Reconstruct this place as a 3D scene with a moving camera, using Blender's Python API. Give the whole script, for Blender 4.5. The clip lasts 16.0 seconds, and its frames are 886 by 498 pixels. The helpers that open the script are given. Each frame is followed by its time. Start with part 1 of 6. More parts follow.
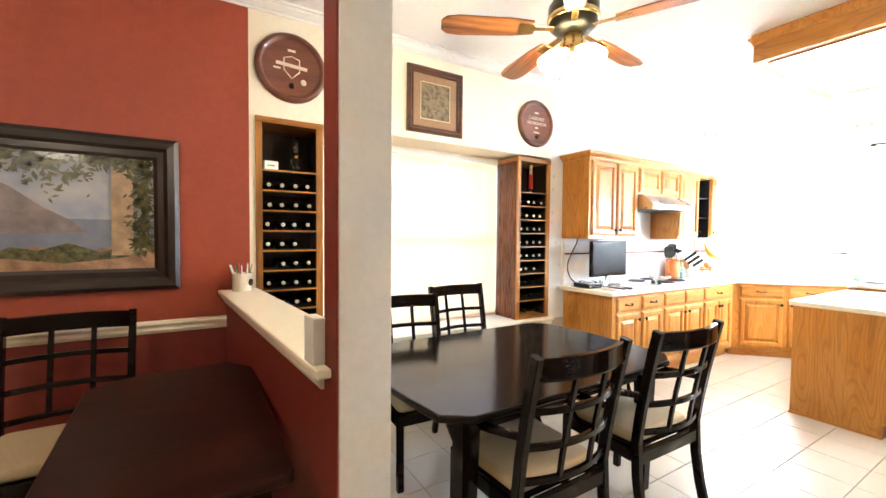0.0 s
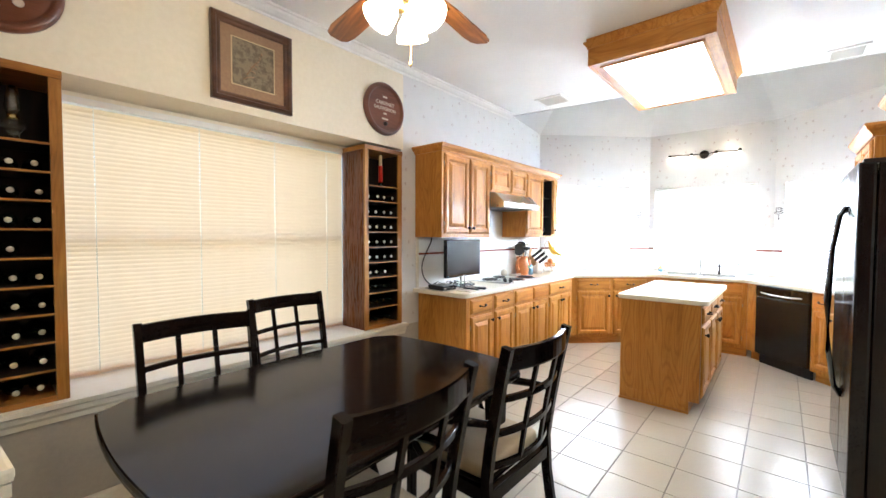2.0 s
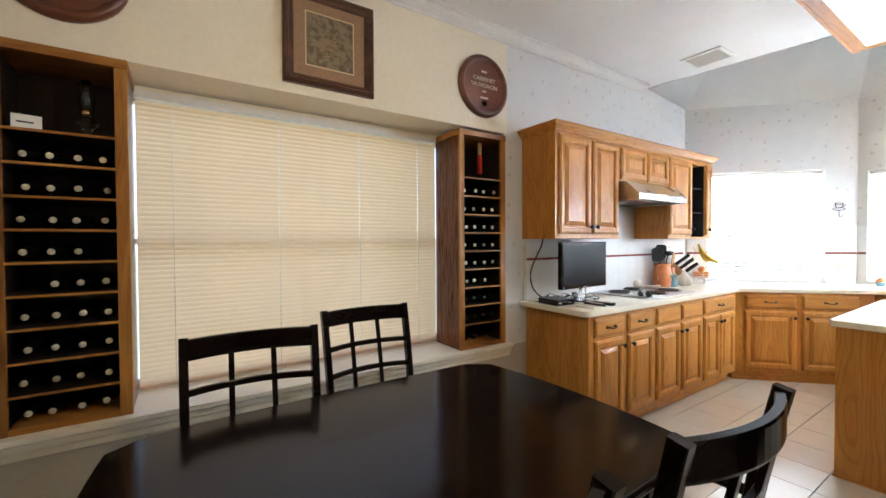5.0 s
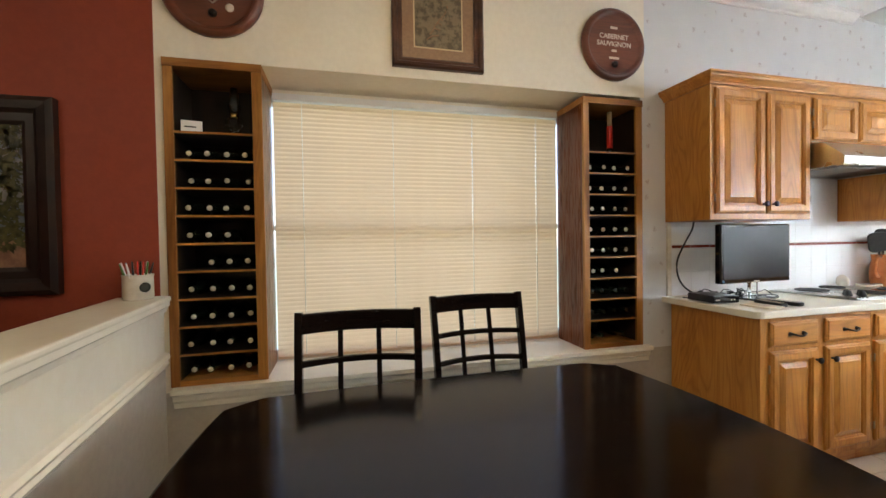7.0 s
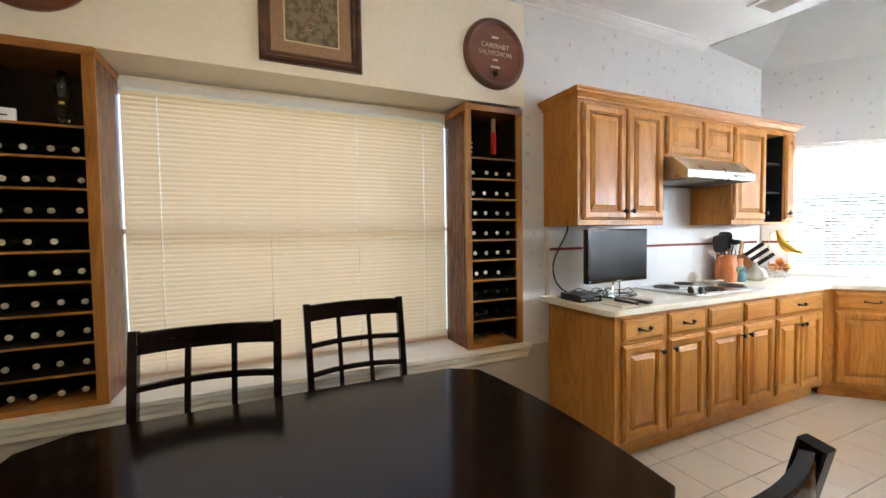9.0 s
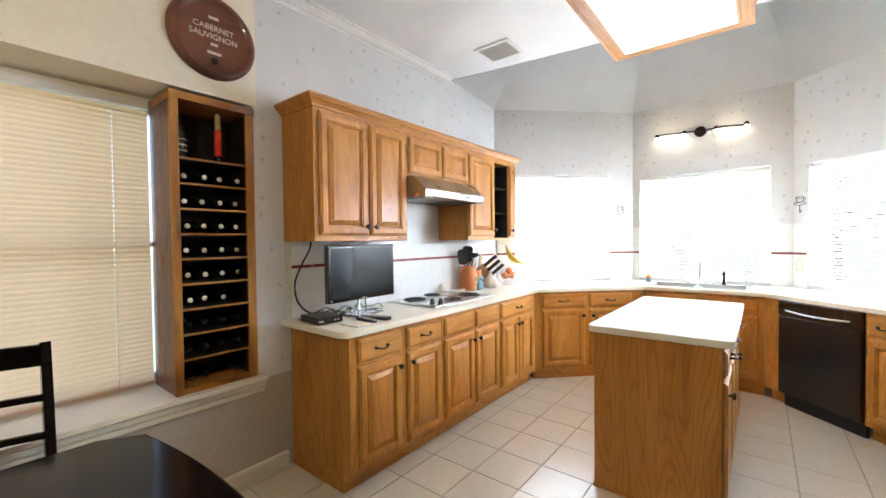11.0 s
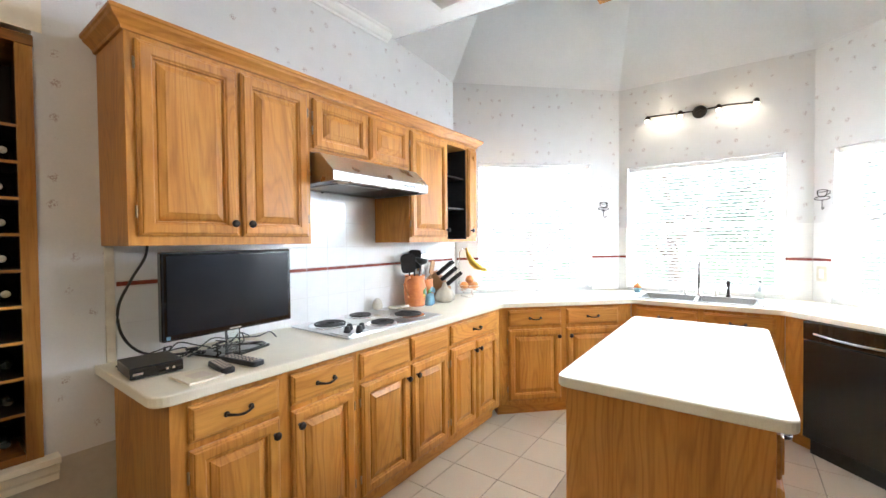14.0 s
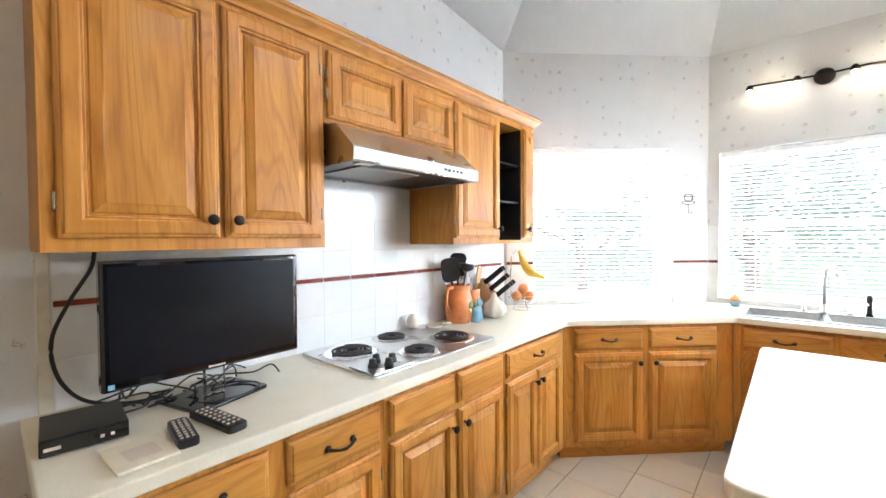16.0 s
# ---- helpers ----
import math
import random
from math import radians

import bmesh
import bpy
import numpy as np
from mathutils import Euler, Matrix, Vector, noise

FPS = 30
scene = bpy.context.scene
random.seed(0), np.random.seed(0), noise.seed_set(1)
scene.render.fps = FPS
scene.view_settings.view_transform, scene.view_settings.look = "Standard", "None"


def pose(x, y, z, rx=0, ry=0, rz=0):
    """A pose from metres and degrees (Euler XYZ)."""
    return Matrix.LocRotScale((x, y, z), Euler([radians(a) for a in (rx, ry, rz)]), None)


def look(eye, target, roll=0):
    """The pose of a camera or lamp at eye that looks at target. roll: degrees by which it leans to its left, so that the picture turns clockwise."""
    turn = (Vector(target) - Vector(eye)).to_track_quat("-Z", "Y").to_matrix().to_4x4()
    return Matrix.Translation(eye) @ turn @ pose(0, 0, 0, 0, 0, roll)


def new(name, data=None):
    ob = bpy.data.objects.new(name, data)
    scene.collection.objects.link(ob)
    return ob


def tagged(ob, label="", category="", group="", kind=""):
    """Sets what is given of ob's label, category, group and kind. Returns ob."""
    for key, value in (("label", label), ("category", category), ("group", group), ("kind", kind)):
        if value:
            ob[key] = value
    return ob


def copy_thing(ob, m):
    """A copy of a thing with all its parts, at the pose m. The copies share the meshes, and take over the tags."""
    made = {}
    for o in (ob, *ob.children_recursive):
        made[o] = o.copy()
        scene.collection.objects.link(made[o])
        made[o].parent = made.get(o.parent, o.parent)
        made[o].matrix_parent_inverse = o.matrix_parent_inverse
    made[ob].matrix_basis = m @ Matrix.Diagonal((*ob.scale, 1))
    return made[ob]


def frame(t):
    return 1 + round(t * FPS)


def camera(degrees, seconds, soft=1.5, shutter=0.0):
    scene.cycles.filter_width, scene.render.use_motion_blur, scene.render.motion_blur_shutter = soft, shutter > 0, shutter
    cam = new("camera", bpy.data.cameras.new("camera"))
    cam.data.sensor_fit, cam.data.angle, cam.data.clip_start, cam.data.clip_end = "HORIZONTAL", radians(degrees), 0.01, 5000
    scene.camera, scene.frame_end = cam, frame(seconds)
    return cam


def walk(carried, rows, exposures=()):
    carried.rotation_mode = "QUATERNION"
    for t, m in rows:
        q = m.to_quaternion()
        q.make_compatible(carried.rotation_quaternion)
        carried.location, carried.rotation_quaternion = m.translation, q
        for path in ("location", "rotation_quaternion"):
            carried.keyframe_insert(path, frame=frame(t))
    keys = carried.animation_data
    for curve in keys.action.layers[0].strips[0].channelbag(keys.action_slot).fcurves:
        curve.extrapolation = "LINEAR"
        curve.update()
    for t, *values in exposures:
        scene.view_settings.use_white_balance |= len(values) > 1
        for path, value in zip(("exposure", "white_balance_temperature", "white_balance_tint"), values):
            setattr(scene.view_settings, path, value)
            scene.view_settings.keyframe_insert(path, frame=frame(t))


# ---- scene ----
cam = camera(96.0, 16.0)
PATH = [
    (0, (1.203, 0.682, 1.412), (2.231, 2.396, 1.345), 0.5),
    (0.5, (1.319, 0.683, 1.4), (2.53, 2.274, 1.348), 0.3),
    (1, (1.438, 0.736, 1.418), (2.793, 2.205, 1.354), 0.4),
    (1.5, (1.533, 0.831, 1.419), (3.0, 2.188, 1.352), 0.4),
    (2, (1.641, 0.922, 1.414), (3.165, 2.216, 1.345), 0.2),
    (2.5, (1.765, 0.893, 1.363), (3.259, 2.223, 1.325), 0.2),
    (3, (1.843, 0.971, 1.394), (3.307, 2.332, 1.342), 0.1),
    (5.3, (2.14, 1.319, 1.371), (3.145, 3.048, 1.333), -0.3),
    (5.5, (2.151, 1.328, 1.366), (3.089, 3.094, 1.324), -0.3),
    (6, (2.183, 1.372, 1.356), (2.961, 3.214, 1.306), -0.4),
    (6.5, (2.253, 1.38, 1.314), (2.85, 3.288, 1.276), -0.8),
    (7, (2.307, 1.396, 1.294), (2.794, 3.335, 1.256), -0.9),
    (7.5, (2.386, 1.396, 1.271), (2.819, 3.349, 1.247), -1.1),
    (8, (2.46, 1.379, 1.283), (2.933, 3.322, 1.248), -1.1),
    (8.5, (2.506, 1.361, 1.31), (3.132, 3.26, 1.26), -1.1),
    (9, (2.582, 1.33, 1.355), (3.398, 3.154, 1.278), -0.8),
    (9.5, (2.694, 1.294, 1.378), (3.714, 3.012, 1.306), -0.9),
    (10, (2.8, 1.234, 1.392), (4.018, 2.818, 1.326), -0.9),
    (10.2, (2.839, 1.199, 1.396), (4.137, 2.718, 1.334), -0.8),
    (12.3, (3.422, 1.351, 1.378), (5.161, 2.338, 1.358), -0.8),
    (12.5, (3.497, 1.35, 1.387), (5.228, 2.352, 1.361), -0.9),
    (13, (3.679, 1.383, 1.387), (5.375, 2.442, 1.356), -0.7),
    (13.5, (3.795, 1.418, 1.397), (5.445, 2.548, 1.357), -0.6),
    (14, (3.862, 1.478, 1.405), (5.472, 2.663, 1.363), -0.5),
    (14.5, (3.963, 1.592, 1.41), (5.54, 2.822, 1.366), -0.4),
    (15, (4.047, 1.733, 1.414), (5.615, 2.974, 1.37), -0.2),
    (15.5, (4.147, 1.806, 1.411), (5.682, 3.088, 1.373), -0.4),
    (16, (4.264, 1.899, 1.42), (5.768, 3.216, 1.374), -0.4),
]
EXPOSURES = [(0.0, 2.7, 5550, 10), (1.0, 2.45, 5500, 10), (1.6, 2.0, 5450, 10), (2.2, 1.6, 5400, 10), (3.0, 1.22, 5400, 10), (5.3, 1.15, 5600, 10), (6.5, 1.12, 5750, 10), (8.0, 1.12, 5750, 10), (9.0, 1.2, 5650, 10), (10.2, 1.25, 5600, 10), (12.3, 1.32, 5550, 10), (16.0, 1.36, 5550, 10)]
walk(cam, [(t, look(eye, target, roll)) for t, eye, target, roll in PATH], EXPOSURES)

# ---- world and light ----
world = bpy.data.worlds.new("sky")
scene.world = world
world.use_nodes = True
wn = world.node_tree
sky = wn.nodes.new("ShaderNodeTexSky")
sky.sky_type = "NISHITA"
sky.sun_disc = False
sky.sun_elevation = radians(52)
sky.sun_rotation = radians(70)
wn.links.new(sky.outputs[0], wn.nodes["Background"].inputs[0])
wn.nodes["Background"].inputs[1].default_value = 0.15


def lamp(name, kind, m, energy, color=(1, 1, 1), **settings):
    data = bpy.data.lights.new(name, kind)
    data.energy, data.color = energy, color
    if kind == "AREA":
        data.shape, data.size, data.size_y = "RECTANGLE", settings["size"], settings["size_y"]
    elif kind == "SUN":
        data.angle = settings["angle"]
    else:
        data.shadow_soft_size = settings["size"]
    ob = new(name, data)
    ob.matrix_world = m
    return ob


lamp("sun", "SUN", look((12, -2.5, 9), (7.0, 2.6, 0.2)), 5.0, (1, 0.95, 0.87), angle=radians(0.5))

# ---- materials ----
def mat(name, color, rough=0.5, metal=0.0, coat=0.0):
    m = bpy.data.materials.new(name)
    m.use_nodes = True
    b = m.node_tree.nodes["Principled BSDF"]
    b.inputs["Base Color"].default_value = (*color, 1)
    b.inputs["Roughness"].default_value = rough
    b.inputs["Metallic"].default_value = metal
    b.inputs["Coat Weight"].default_value = coat
    return m


def coords(m, scale=(1, 1, 1), rot=(0, 0, 0), jitter=True):
    nt = m.node_tree
    tc = nt.nodes.new("ShaderNodeTexCoord")
    mp = nt.nodes.new("ShaderNodeMapping")
    mp.inputs["Scale"].default_value = scale
    mp.inputs["Rotation"].default_value = [radians(a) for a in rot]
    nt.links.new(tc.outputs["Object"], mp.inputs[0])
    if jitter:
        info = nt.nodes.new("ShaderNodeObjectInfo")
        mul = nt.nodes.new("ShaderNodeMath")
        mul.operation = "MULTIPLY"
        mul.inputs[1].default_value = 37.0
        nt.links.new(info.outputs["Random"], mul.inputs[0])
        nt.links.new(mul.outputs[0], mp.inputs["Location"])
    return mp.outputs[0]


def tex(m, vec, scale, detail=4.0, rough=0.55, dist=0.0):
    n = m.node_tree.nodes.new("ShaderNodeTexNoise")
    n.inputs["Scale"].default_value = scale
    n.inputs["Detail"].default_value = detail
    n.inputs["Roughness"].default_value = rough
    n.inputs["Distortion"].default_value = dist
    if vec is not None:
        m.node_tree.links.new(vec, n.inputs["Vector"])
    return n.outputs["Fac"]


def ramp(m, fac, stops):
    r = m.node_tree.nodes.new("ShaderNodeValToRGB")
    m.node_tree.links.new(fac, r.inputs[0])
    el = r.color_ramp.elements
    while len(el) < len(stops):
        el.new(0.5)
    for e, (p, c) in zip(el, stops):
        e.position, e.color = p, (*c, 1)
    return r.outputs[0]


def mix(m, fac, a, b, blend="MIX"):
    n = m.node_tree.nodes.new("ShaderNodeMix")
    n.data_type, n.blend_type = "RGBA", blend
    for v, s in ((fac, n.inputs[0]), (a, n.inputs[6]), (b, n.inputs[7])):
        if isinstance(v, (int, float)):
            s.default_value = v
        elif isinstance(v, tuple):
            s.default_value = (*v, 1)
        else:
            m.node_tree.links.new(v, s)
    return n.outputs[2]


def set_in(m, name, out):
    m.node_tree.links.new(out, m.node_tree.nodes["Principled BSDF"].inputs[name])


def bump(m, height, strength=0.2, dist=0.002):
    b = m.node_tree.nodes.new("ShaderNodeBump")
    b.inputs["Strength"].default_value = strength
    b.inputs["Distance"].default_value = dist
    m.node_tree.links.new(height, b.inputs["Height"])
    set_in(m, "Normal", b.outputs[0])


def rough_var(m, fac, lo, hi):
    n = m.node_tree.nodes.new("ShaderNodeMapRange")
    n.inputs[3].default_value, n.inputs[4].default_value = lo, hi
    m.node_tree.links.new(fac, n.inputs[0])
    set_in(m, "Roughness", n.outputs[0])


def wood(name, dark, mid, light, axis=2, rough=0.38, grain=1.0, coat=0.15, knots=False, spread=1.0, rings=0.0):
    """Grain that runs along one axis of the object, with arched growth rings where rings is above zero."""
    m = mat(name, mid, rough, coat=coat)
    s = [6.5 * grain, 6.5 * grain, 6.5 * grain]
    s[axis] = 0.8 * grain
    v = coords(m, s)
    big = tex(m, v, 1.0, 5, 0.6, 1.6)
    s2 = [60.0, 60.0, 60.0]
    s2[axis] = 3.0
    v2 = coords(m, s2)
    fine = tex(m, v2, 2.2, 3, 0.6)
    col = ramp(m, big, [(0.28, dark), (0.48, mid), (0.66, light), (0.8, mid)])
    pores = ramp(m, fine, [(0.36, (0.55, 0.5, 0.45)), (0.52, (1, 1, 1))])
    col = mix(m, 0.24 if rings else 0.42, col, pores, "MULTIPLY")
    if rings:
        rs = [3.4, 3.4, 3.4]
        rs[axis] = 0.55
        field = tex(m, coords(m, rs), 1.0, 2.5, 0.45, 0.35)
        wave = m.node_tree.nodes.new("ShaderNodeMath")
        wave.operation = "PINGPONG"
        wave.inputs[1].default_value = 0.019
        m.node_tree.links.new(field, wave.inputs[0])
        band = m.node_tree.nodes.new("ShaderNodeMath")
        band.operation = "DIVIDE"
        band.inputs[1].default_value = 0.019
        m.node_tree.links.new(wave.outputs[0], band.inputs[0])
        col = mix(m, rings, col, ramp(m, band.outputs[0], [(0.04, (0.66, 0.56, 0.46)), (0.5, (1, 1, 1)), (0.95, (0.97, 0.94, 0.90))]), "MULTIPLY")
    if knots:
        kn = m.node_tree.nodes.new("ShaderNodeTexVoronoi")
        ks = [6.0, 6.0, 6.0]
        ks[axis] = 3.2
        m.node_tree.links.new(coords(m, ks), kn.inputs["Vector"])
        kn.inputs["Scale"].default_value = 1.0
        kc = ramp(m, kn.outputs["Distance"], [(0.03, (0.05, 0.02, 0.01)), (0.16, (1, 1, 1))])
        col = mix(m, 1.0, col, kc, "MULTIPLY")
    set_in(m, "Base Color", col)
    rough_var(m, fine, rough - 0.06 * spread, rough + 0.14 * spread)
    bump(m, fine, 0.12 * spread, 0.001)
    return m


def speckled(name, a, b, scale, rough, bump_strength=0.1, contrast=(0.4, 0.6), bump_scale=None, bump_dist=0.002, metal=0.0, coat=0.0, patches=0.35):
    m = mat(name, a, rough, metal, coat)
    v = coords(m, jitter=False)
    n = tex(m, v, scale, 5, 0.6)
    n2 = tex(m, v, scale * 0.06, 3, 0.5)
    c = ramp(m, n, [(contrast[0], a), (contrast[1], b)])
    c = mix(m, patches, c, ramp(m, n2, [(0.35, (0.9, 0.9, 0.89)), (0.65, (1, 1, 1))]), "MULTIPLY")
    set_in(m, "Base Color", c)
    rough_var(m, n2, rough - 0.14 * patches, rough + 0.23 * patches)
    if bump_strength:
        bump(m, tex(m, v, bump_scale or scale, 4, 0.6), bump_strength, bump_dist)
    return m


OAK_D, OAK_M, OAK_L = (0.38, 0.150, 0.020), (0.52, 0.226, 0.034), (0.57, 0.270, 0.049)
M = {}
M["oak_v"] = wood("oak_vertical_grain", OAK_D, OAK_M, OAK_L, 2, rings=0.5)
M["oak_h"] = wood("oak_horizontal_grain", OAK_D, OAK_M, OAK_L, 0, rings=0.5)
M["oak_y"] = wood("oak_cross_grain", OAK_D, OAK_M, OAK_L, 1, rings=0.5)
M["pine_v"] = wood("stained_pine_vertical", (0.10, 0.034, 0.006), (0.31, 0.128, 0.020), (0.46, 0.215, 0.042), 2, 0.4, 0.8, knots=True)
M["pine_h"] = wood("stained_pine_horizontal", (0.10, 0.034, 0.006), (0.31, 0.128, 0.020), (0.46, 0.215, 0.042), 0, 0.4, 0.8)
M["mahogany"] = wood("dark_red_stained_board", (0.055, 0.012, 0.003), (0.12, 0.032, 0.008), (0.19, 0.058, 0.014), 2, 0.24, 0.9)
# near-black, so the shade inside racks and niche sits in the colour
M["rack_in"] = wood("shaded_interior_wood", (0.006, 0.003, 0.002), (0.012, 0.006, 0.003), (0.02, 0.009, 0.004), 2, 0.6)
M["espresso"] = wood("espresso_lacquer", (0.005, 0.003, 0.0025), (0.008, 0.005, 0.004), (0.011, 0.007, 0.005), 0, 0.12, 0.8, coat=0.0, spread=0.3)
M["espresso"].node_tree.nodes["Principled BSDF"].inputs["Specular IOR Level"].default_value = 0.17
M["dark_red"] = wood("near_black_mahogany", (0.008, 0.002, 0.001), (0.018, 0.005, 0.003), (0.03, 0.008, 0.004), 0, 0.3, 0.9, coat=0.0)
M["dark_red"].node_tree.nodes["Principled BSDF"].inputs["Specular IOR Level"].default_value = 0.16
for key in ("oak_v", "oak_h", "oak_y", "pine_v", "pine_h", "mahogany", "rack_in"):
    M[key].node_tree.nodes["Principled BSDF"].inputs["Specular IOR Level"].default_value = 0.32
M["frame_brown"] = wood("brown_picture_frame", (0.03, 0.010, 0.005), (0.07, 0.026, 0.012), (0.12, 0.05, 0.022), 0, 0.28, 0.9, coat=0.3)
M["blade"] = wood("rosewood_blade", (0.025, 0.008, 0.003), (0.17, 0.055, 0.012), (0.42, 0.17, 0.04), 0, 0.3, 1.3)
M["frame_dark"] = wood("dark_picture_frame", (0.008, 0.003, 0.002), (0.012, 0.005, 0.003), (0.022, 0.008, 0.004), 0, 0.3, 0.9, coat=0.1)
M["plaque"] = wood("plaque_brown", (0.06, 0.016, 0.007), (0.12, 0.032, 0.013), (0.17, 0.05, 0.02), 0, 0.3, 0.7, coat=0.4)
M["laminate"] = speckled("cream_laminate", (0.84, 0.79, 0.64), (0.79, 0.735, 0.58), 260, 0.35, 0.02)
M["cream"] = speckled("cream_wall_paint", (0.84, 0.77, 0.62), (0.81, 0.74, 0.59), 30, 0.62, 0.25, bump_scale=90)
M["greige"] = speckled("greige_wall_paint", (0.50, 0.45, 0.37), (0.47, 0.42, 0.345), 30, 0.6, 0.25, bump_scale=90)
M["column"] = speckled("pale_greige_plaster", (0.76, 0.72, 0.65), (0.73, 0.69, 0.62), 30, 0.6, 0.3, bump_scale=90)
M["red"] = speckled("terracotta_red_paint", (0.30, 0.050, 0.018), (0.275, 0.044, 0.016), 24, 0.55, 0.25, bump_scale=80)
M["maroon"] = speckled("maroon_wall_paint", (0.20, 0.028, 0.016), (0.18, 0.024, 0.014), 24, 0.5, 0.2, bump_scale=80)
M["ceiling"] = speckled("white_ceiling_paint", (0.85, 0.845, 0.83), (0.83, 0.825, 0.81), 60, 0.75, 0.3, bump_scale=120)
M["trim"] = speckled("cream_trim_paint", (0.82, 0.76, 0.61), (0.80, 0.735, 0.58), 20, 0.38, 0.05)
M["white"] = speckled("white_trim_paint", (0.82, 0.81, 0.78), (0.79, 0.78, 0.75), 20, 0.4, 0.05)
M["white_tile"] = speckled("glazed_white_tile", (0.86, 0.86, 0.84), (0.84, 0.84, 0.82), 14, 0.14, 0.05, bump_scale=9)
M["floor_tile"] = speckled("beige_floor_tile", (0.66, 0.595, 0.465), (0.64, 0.575, 0.445), 90, 0.24, 0.05, bump_scale=60, patches=0.08)
M["grout"] = speckled("grey_floor_grout", (0.36, 0.33, 0.27), (0.30, 0.27, 0.22), 60, 0.8, 0.3)
M["wgrout"] = speckled("pale_wall_grout", (0.76, 0.755, 0.73), (0.72, 0.715, 0.69), 60, 0.8, 0.2)
M["liner"] = speckled("brick_red_liner_tile", (0.25, 0.055, 0.03), (0.21, 0.045, 0.025), 40, 0.16, 0.05)
M["bronze"] = speckled("oil_rubbed_bronze", (0.025, 0.019, 0.016), (0.04, 0.028, 0.02), 40, 0.38, 0.1, metal=0.7)
M["hinge"] = mat("antique_brass_hinge", (0.35, 0.27, 0.16), 0.35, 1.0)
M["steel"] = speckled("brushed_steel", (0.62, 0.61, 0.58), (0.56, 0.55, 0.52), 90, 0.27, 0.04, metal=1.0)
M["sink"] = speckled("satin_sink_steel", (0.34, 0.335, 0.32), (0.29, 0.285, 0.27), 90, 0.38, 0.04, metal=1.0)
M["chrome"] = mat("chrome", (0.8, 0.8, 0.8), 0.08, 1.0)
M["nickel"] = mat("brushed_nickel", (0.74, 0.72, 0.68), 0.36, 1.0)
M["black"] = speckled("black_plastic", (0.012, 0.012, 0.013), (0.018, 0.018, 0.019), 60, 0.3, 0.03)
M["gloss"] = mat("black_glass", (0.006, 0.006, 0.007), 0.05, 0.0, 0.6)
M["appliance"] = speckled("black_appliance_enamel", (0.010, 0.010, 0.011), (0.014, 0.014, 0.015), 150, 0.16, 0.12, bump_scale=220, bump_dist=0.0006)
M["screen"] = mat("matt_screen", (0.008, 0.008, 0.010), 0.22)
M["screen"].node_tree.nodes["Principled BSDF"].inputs["Specular IOR Level"].default_value = 0.25
M["coil"] = speckled("dark_burner_coil", (0.02, 0.018, 0.017), (0.035, 0.03, 0.027), 80, 0.55, 0.2)
M["bottle"] = mat("dark_green_bottle_glass", (0.006, 0.010, 0.006), 0.12, 0.0, 0.4)
M["foil"] = mat("wine_foil", (0.30, 0.26, 0.16), 0.35, 0.3)
M["cork"] = speckled("bottle_end_seal", (0.62, 0.58, 0.46), (0.5, 0.44, 0.3), 120, 0.5, 0.1)
M["cushion"] = speckled("beige_seat_fabric", (0.50, 0.40, 0.25), (0.42, 0.33, 0.20), 300, 0.85, 0.4, bump_scale=500)
M["blind"] = speckled("ivory_blind_slat", (0.76, 0.68, 0.56), (0.73, 0.65, 0.53), 20, 0.5, 0.0)
M["blind_w"] = speckled("white_blind_slat", (0.80, 0.80, 0.78), (0.78, 0.78, 0.76), 20, 0.5, 0.0)
M["cord"] = mat("white_blind_cord", (0.75, 0.7, 0.6), 0.7)
M["terracotta"] = speckled("glazed_terracotta", (0.62, 0.22, 0.06), (0.52, 0.16, 0.045), 25, 0.3, 0.08, coat=0.3)
M["garlic"] = speckled("cream_ceramic", (0.75, 0.70, 0.58), (0.68, 0.62, 0.5), 20, 0.25, 0.05)
M["blue"] = speckled("pale_blue_ceramic", (0.25, 0.45, 0.58), (0.2, 0.38, 0.5), 20, 0.25, 0.05)
M["banana"] = speckled("banana_skin", (0.75, 0.50, 0.04), (0.68, 0.43, 0.03), 14, 0.5, 0.05)
M["beech"] = wood("pale_utensil_wood", (0.35, 0.18, 0.07), (0.48, 0.27, 0.11), (0.56, 0.34, 0.16), 2, 0.5)
M["orange"] = mat("orange_fruit", (0.75, 0.27, 0.07), 0.45)
M["green"] = mat("painted_leaf_green", (0.10, 0.22, 0.05), 0.35)
M["yellow"] = mat("painted_yellow", (0.75, 0.5, 0.08), 0.35)
M["label_red"] = mat("red_bottle_label", (0.65, 0.03, 0.012), 0.4)
M["label_gold"] = mat("pale_gold_foil", (0.65, 0.52, 0.30), 0.35, 0.2)
M["paper"] = speckled("cream_paper", (0.76, 0.70, 0.55), (0.72, 0.66, 0.5), 30, 0.7, 0.02)
M["letter"] = mat("pale_lettering", (0.62, 0.52, 0.42), 0.5)
M["brass"] = speckled("polished_brass", (0.72, 0.52, 0.20), (0.66, 0.46, 0.16), 40, 0.2, 0.02, metal=1.0)
M["dark_metal"] = mat("dark_fan_metal", (0.05, 0.045, 0.03), 0.35, 0.8)
M["wire"] = mat("black_cable", (0.012, 0.012, 0.012), 0.5)
M["concrete"] = speckled("pale_patio_concrete", (0.62, 0.60, 0.55), (0.55, 0.53, 0.48), 4, 0.8, 0.1)
M["leaf"] = speckled("garden_leaves", (0.09, 0.115, 0.065), (0.12, 0.15, 0.085), 6, 0.6, 0.0)
M["grass"] = speckled("lawn", (0.06, 0.10, 0.02), (0.09, 0.14, 0.03), 12, 0.8, 0.0)
M["bark"] = speckled("bark", (0.12, 0.08, 0.05), (0.2, 0.14, 0.09), 20, 0.8, 0.4)
